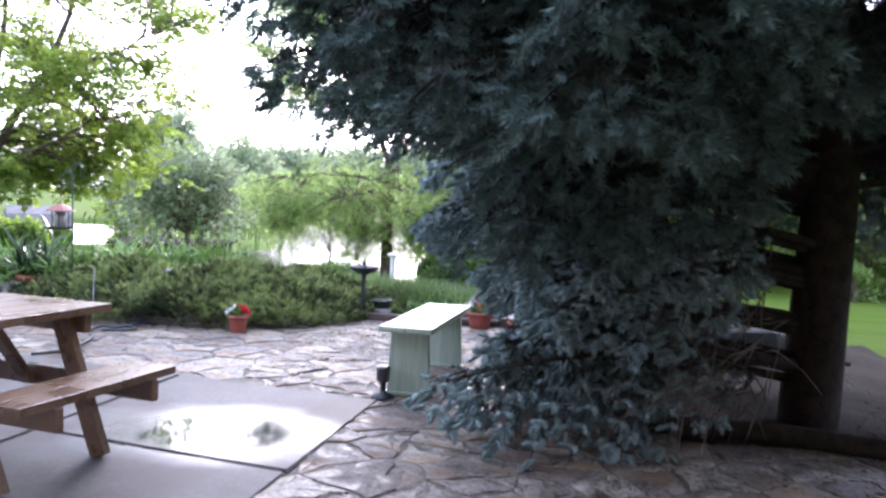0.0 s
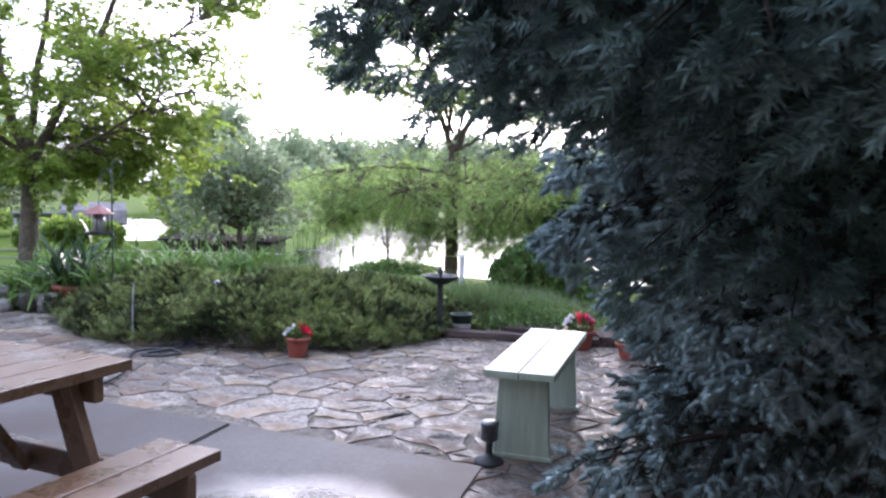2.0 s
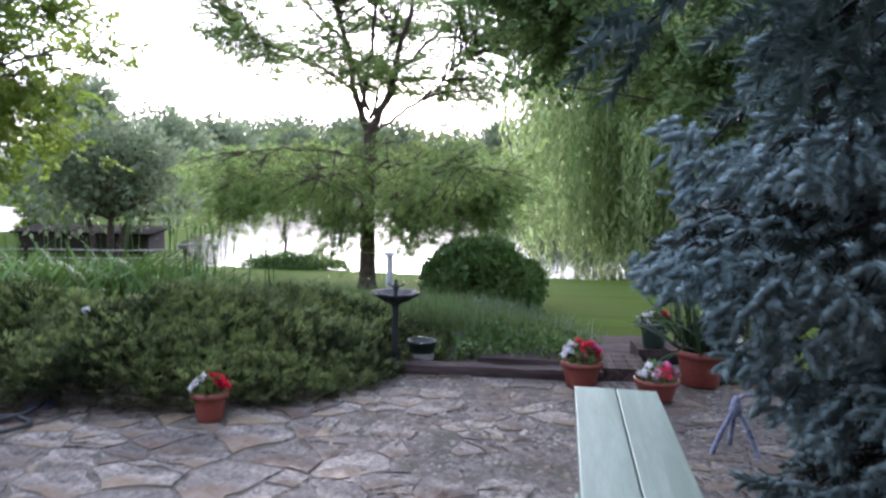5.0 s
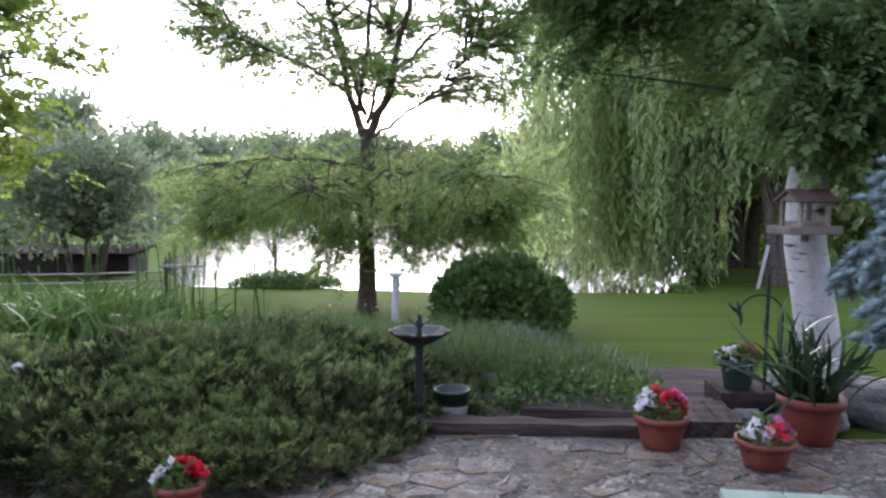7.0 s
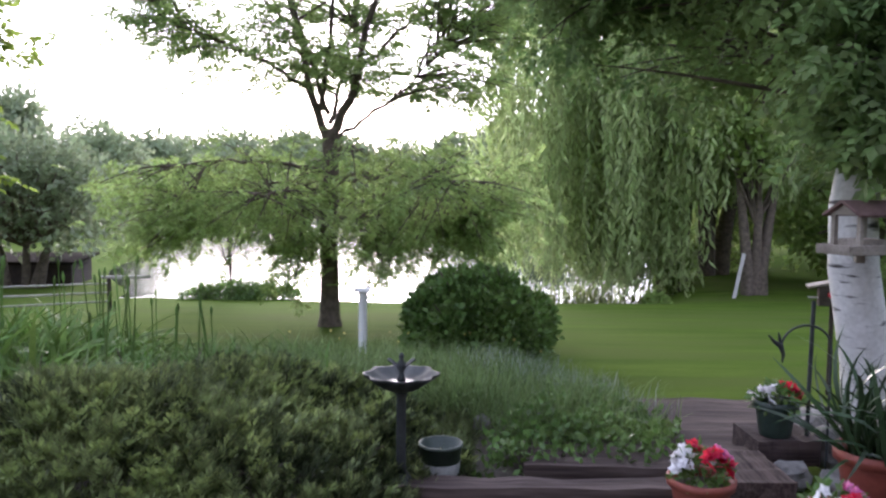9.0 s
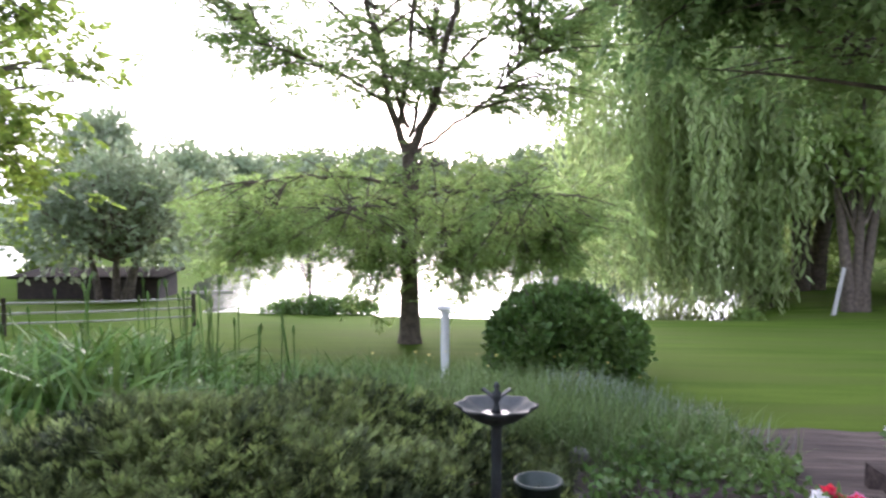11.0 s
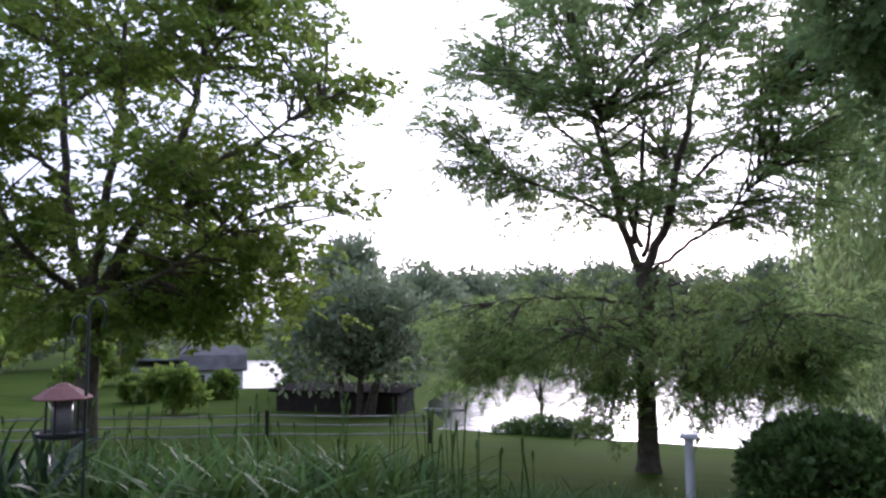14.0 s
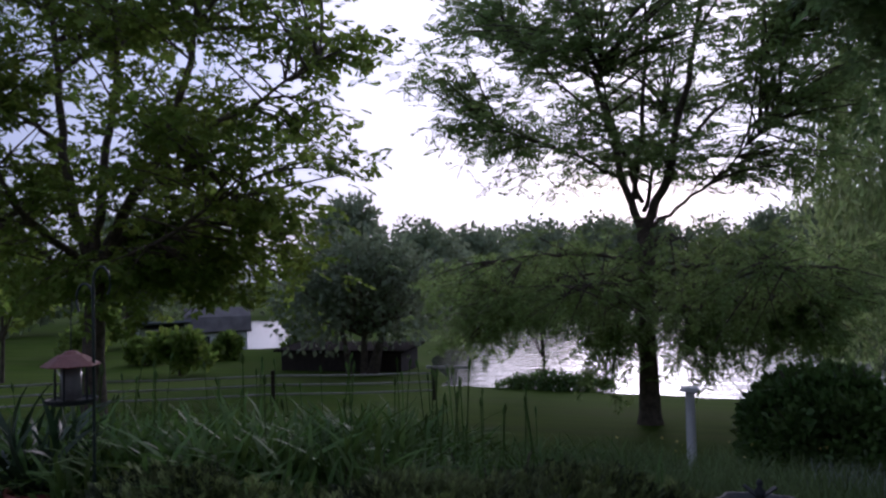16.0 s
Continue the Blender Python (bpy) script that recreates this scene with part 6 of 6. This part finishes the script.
# ---- flagstones ----
def voronoi_cells(pts, bounds):
    """Cells of the points, each a polygon clipped to bounds."""
    x0, x1, y0, y1 = bounds
    for i, p in enumerate(pts):
        poly = [np.array(q, float) for q in ((x0, y0), (x1, y0), (x1, y1), (x0, y1))]
        near = np.argsort(((pts - p) ** 2).sum(1))[1:22]
        for j in near:
            m, d = (p + pts[j]) / 2, pts[j] - p
            out = []
            for a, b in zip(poly, poly[1:] + poly[:1]):
                sa, sb = (a - m) @ d, (b - m) @ d
                if sa <= 0:
                    out.append(a)
                if sa * sb < 0:
                    out.append(a + (b - a) * sa / (sa - sb))
            poly = out
            if len(poly) < 3:
                break
        if len(poly) >= 3:
            yield p, poly


def halves(poly, c):
    """A stone cracked across by a line near its middle."""
    a = rng.uniform(0, math.pi)
    nrm, c = np.array([math.cos(a), math.sin(a)]), c + rng.normal(size=2) * 0.05
    for s in (-1, 1):
        out = []
        for p, q in zip(poly, poly[1:] + poly[:1]):
            sp, sq = s * ((p - c) @ nrm), s * ((q - c) @ nrm)
            if sp <= 0:
                out.append(p)
            if sp * sq < 0:
                out.append(p + (q - p) * sp / (sp - sq))
        if len(out) >= 3:
            yield out


def flagstone_mesh(poly, centre):
    """One stone: an uneven outline drawn in from its cell, with a rounded worn rim."""
    out = []
    for a, b in zip(poly, poly[1:] + poly[:1]):
        n = max(1, int(np.linalg.norm(b - a) / 0.075))
        nrm = np.array([b[1] - a[1], a[0] - b[0]])
        for k in range(n):
            out.append(a + (b - a) * k / n + nrm * (rng.uniform(-0.09, 0.03) if k else 0))
    out = np.array(out)
    d = out - centre
    r = np.linalg.norm(d, axis=1)[:, None]
    gap = rng.uniform(0.001, 0.006)
    out = centre + d * np.clip((r - gap - rng.uniform(0, 0.010, (len(out), 1))) / r, 0.3, 1)
    m = len(out)
    tilt, h = rng.normal(size=2) * 0.006, rng.uniform(-0.003, 0.005)
    top = lambda q, lift: np.concatenate([q, (h + (q - centre) @ tilt + lift)[:, None]], 1)
    inner = centre + (out - centre) * 0.98
    mid = centre + (out - centre) * 0.5
    v = np.concatenate([np.concatenate([out, np.full((m, 1), -0.05)], 1), top(out, -0.004), top(inner, 0.0), top(mid, 0.0005) + rng.normal(size=(m, 3)) * [0, 0, 0.003], top(centre[None], 0.002)])
    k = np.arange(m)
    j = (k + 1) % m
    quads = [np.stack([k + a * m, j + a * m, j + a * m + m, k + a * m + m], 1) for a in range(3)]
    fan = np.stack([k + 3 * m, j + 3 * m, np.full(m, 4 * m)], 1)
    return [tuple(map(float, q)) for q in v - np.array([*centre, 0])], [tuple(map(int, f)) for f in np.concatenate(quads)] + [tuple(map(int, f)) for f in fan]


patio = thing("flagstone_patio", "irregular brown-grey limestone flagstones, damp, flaking and uneven", "patio", kind="structure")
pr = np.random.default_rng(21)
seeds, size = np.zeros((0, 2)), np.zeros(0)
for x, y in zip(pr.uniform(-7.2, 3.0, 16000), pr.uniform(0.4, 9.75, 16000)):
    broken = (x > -1.6) & (y > 7.6) or math.sin(2.1 * x + 0.7) * math.sin(1.7 * y) > 0.72
    r = pr.uniform(0.13, 0.20) if broken else pr.choice([0.17, 0.33, 0.56], p=[0.25, 0.40, 0.35]) * pr.uniform(0.85, 1.15)
    d = np.hypot((seeds[:, 0] - x) * 0.75, (seeds[:, 1] - y) * 1.25)
    if len(d) == 0 or np.all(d > 0.5 * (r + size)):
        seeds, size = np.vstack([seeds, (x, y)]), np.append(size, r)


def on_slab(p):
    d = Vector(p) - S0
    det = ACROSS.x * ALONG.y - ACROSS.y * ALONG.x
    a, b = (d.x * ALONG.y - d.y * ALONG.x) / det, (ACROSS.x * d.y - ACROSS.y * d.x) / det
    return -0.02 < a < 4.92 and b > -0.02


def in_bed(p):
    return p[1] > float(front_line(p[0])) + (0.2 if p[0] < -1.3 else 0.0)


def under_spruce(p):
    """The bare bed of old needles behind the log."""
    return p[0] > 1.15 + 0.15 * math.sin(3 * p[1]) and p[1] > 6.45 - 0.2 * (p[0] - 1.2)


def near_path(p):
    """The stretch of patio that is passed most closely."""
    return -3.6 < p[0] < 1.2 and 5.6 < p[1] < 9.6


rest = []
for p, poly in voronoi_cells(seeds, (-7.4, 3.1, 0.2, 9.72)):
    if in_bed(p) or on_slab(p) or under_spruce(p):
        continue
    if p[0] > -1.5 and p[1] > 8.0 + 0.5 * math.sin(3 * p[0]) and pr.uniform() < 0.45:
        continue
    pieces = [poly]
    for _ in range(2):
        pieces = [h for q in pieces for h in (halves(q, np.mean(q, 0)) if rng.uniform() < 0.30 else (q,))]
    for piece in pieces:
        c = np.mean(piece, 0)
        if min(np.linalg.norm(q - c) for q in piece) < 0.025:
            continue
        v, f = flagstone_mesh(piece, c)
        if near_path(p):
            me = bpy.data.meshes.new("flagstone")
            me.from_pydata(v, [], f)
            me.materials.append(M_STONE)
            ob = new("flagstone", me)
            ob.location = (*c, 0.0)
            ob.parent = patio
        else:
            rest.append((np.array(v) + [*c, 0], f))
me = bpy.data.meshes.new("outer_stones")
vs, fs, n = [], [], 0
for v, f in rest:
    vs += [tuple(q) for q in v]
    fs += [tuple(i + n for i in g) for g in f]
    n += len(v)
me.from_pydata(vs, [], fs)
me.materials.append(M_STONE_REST)
tagged(new("outer_stones", me), kind="stuff").parent = patio


# broken chips and pebbles between the stones
chip = (np.array([(1, 0, 0), (0.2, 0.9, 0), (-0.8, 0.4, 0), (-0.6, -0.7, 0), (0.5, -0.8, 0), (0.1, 0.1, 0.5)]), np.array([(0, 1, 5), (1, 2, 5), (2, 3, 5), (3, 4, 5), (4, 0, 5)]))
n = 9000
cx, cy = rng.uniform(-6.5, 1.6, n), rng.uniform(4.5, 9.65, n)
cx[:4200], cy[:4200] = rng.uniform(-1.6, 1.2, 4200), rng.uniform(7.6, 9.65, 4200)
k = np.array([not in_bed(q) and not on_slab(q) for q in zip(cx, cy)])
cp = np.stack([cx[k], cy[k], np.full(k.sum(), -0.009)], 1)
tagged(part("stone_chips", scatter(chip, cp, rng.normal(size=(k.sum(), 3)) * [1, 1, 0.06], rng.normal(size=k.sum()) * 0.2, rng.uniform(0.008, 0.034, k.sum())), M_STONE_REST), "broken stone chips and pebbles between the flagstones", "gravel", kind="stuff")
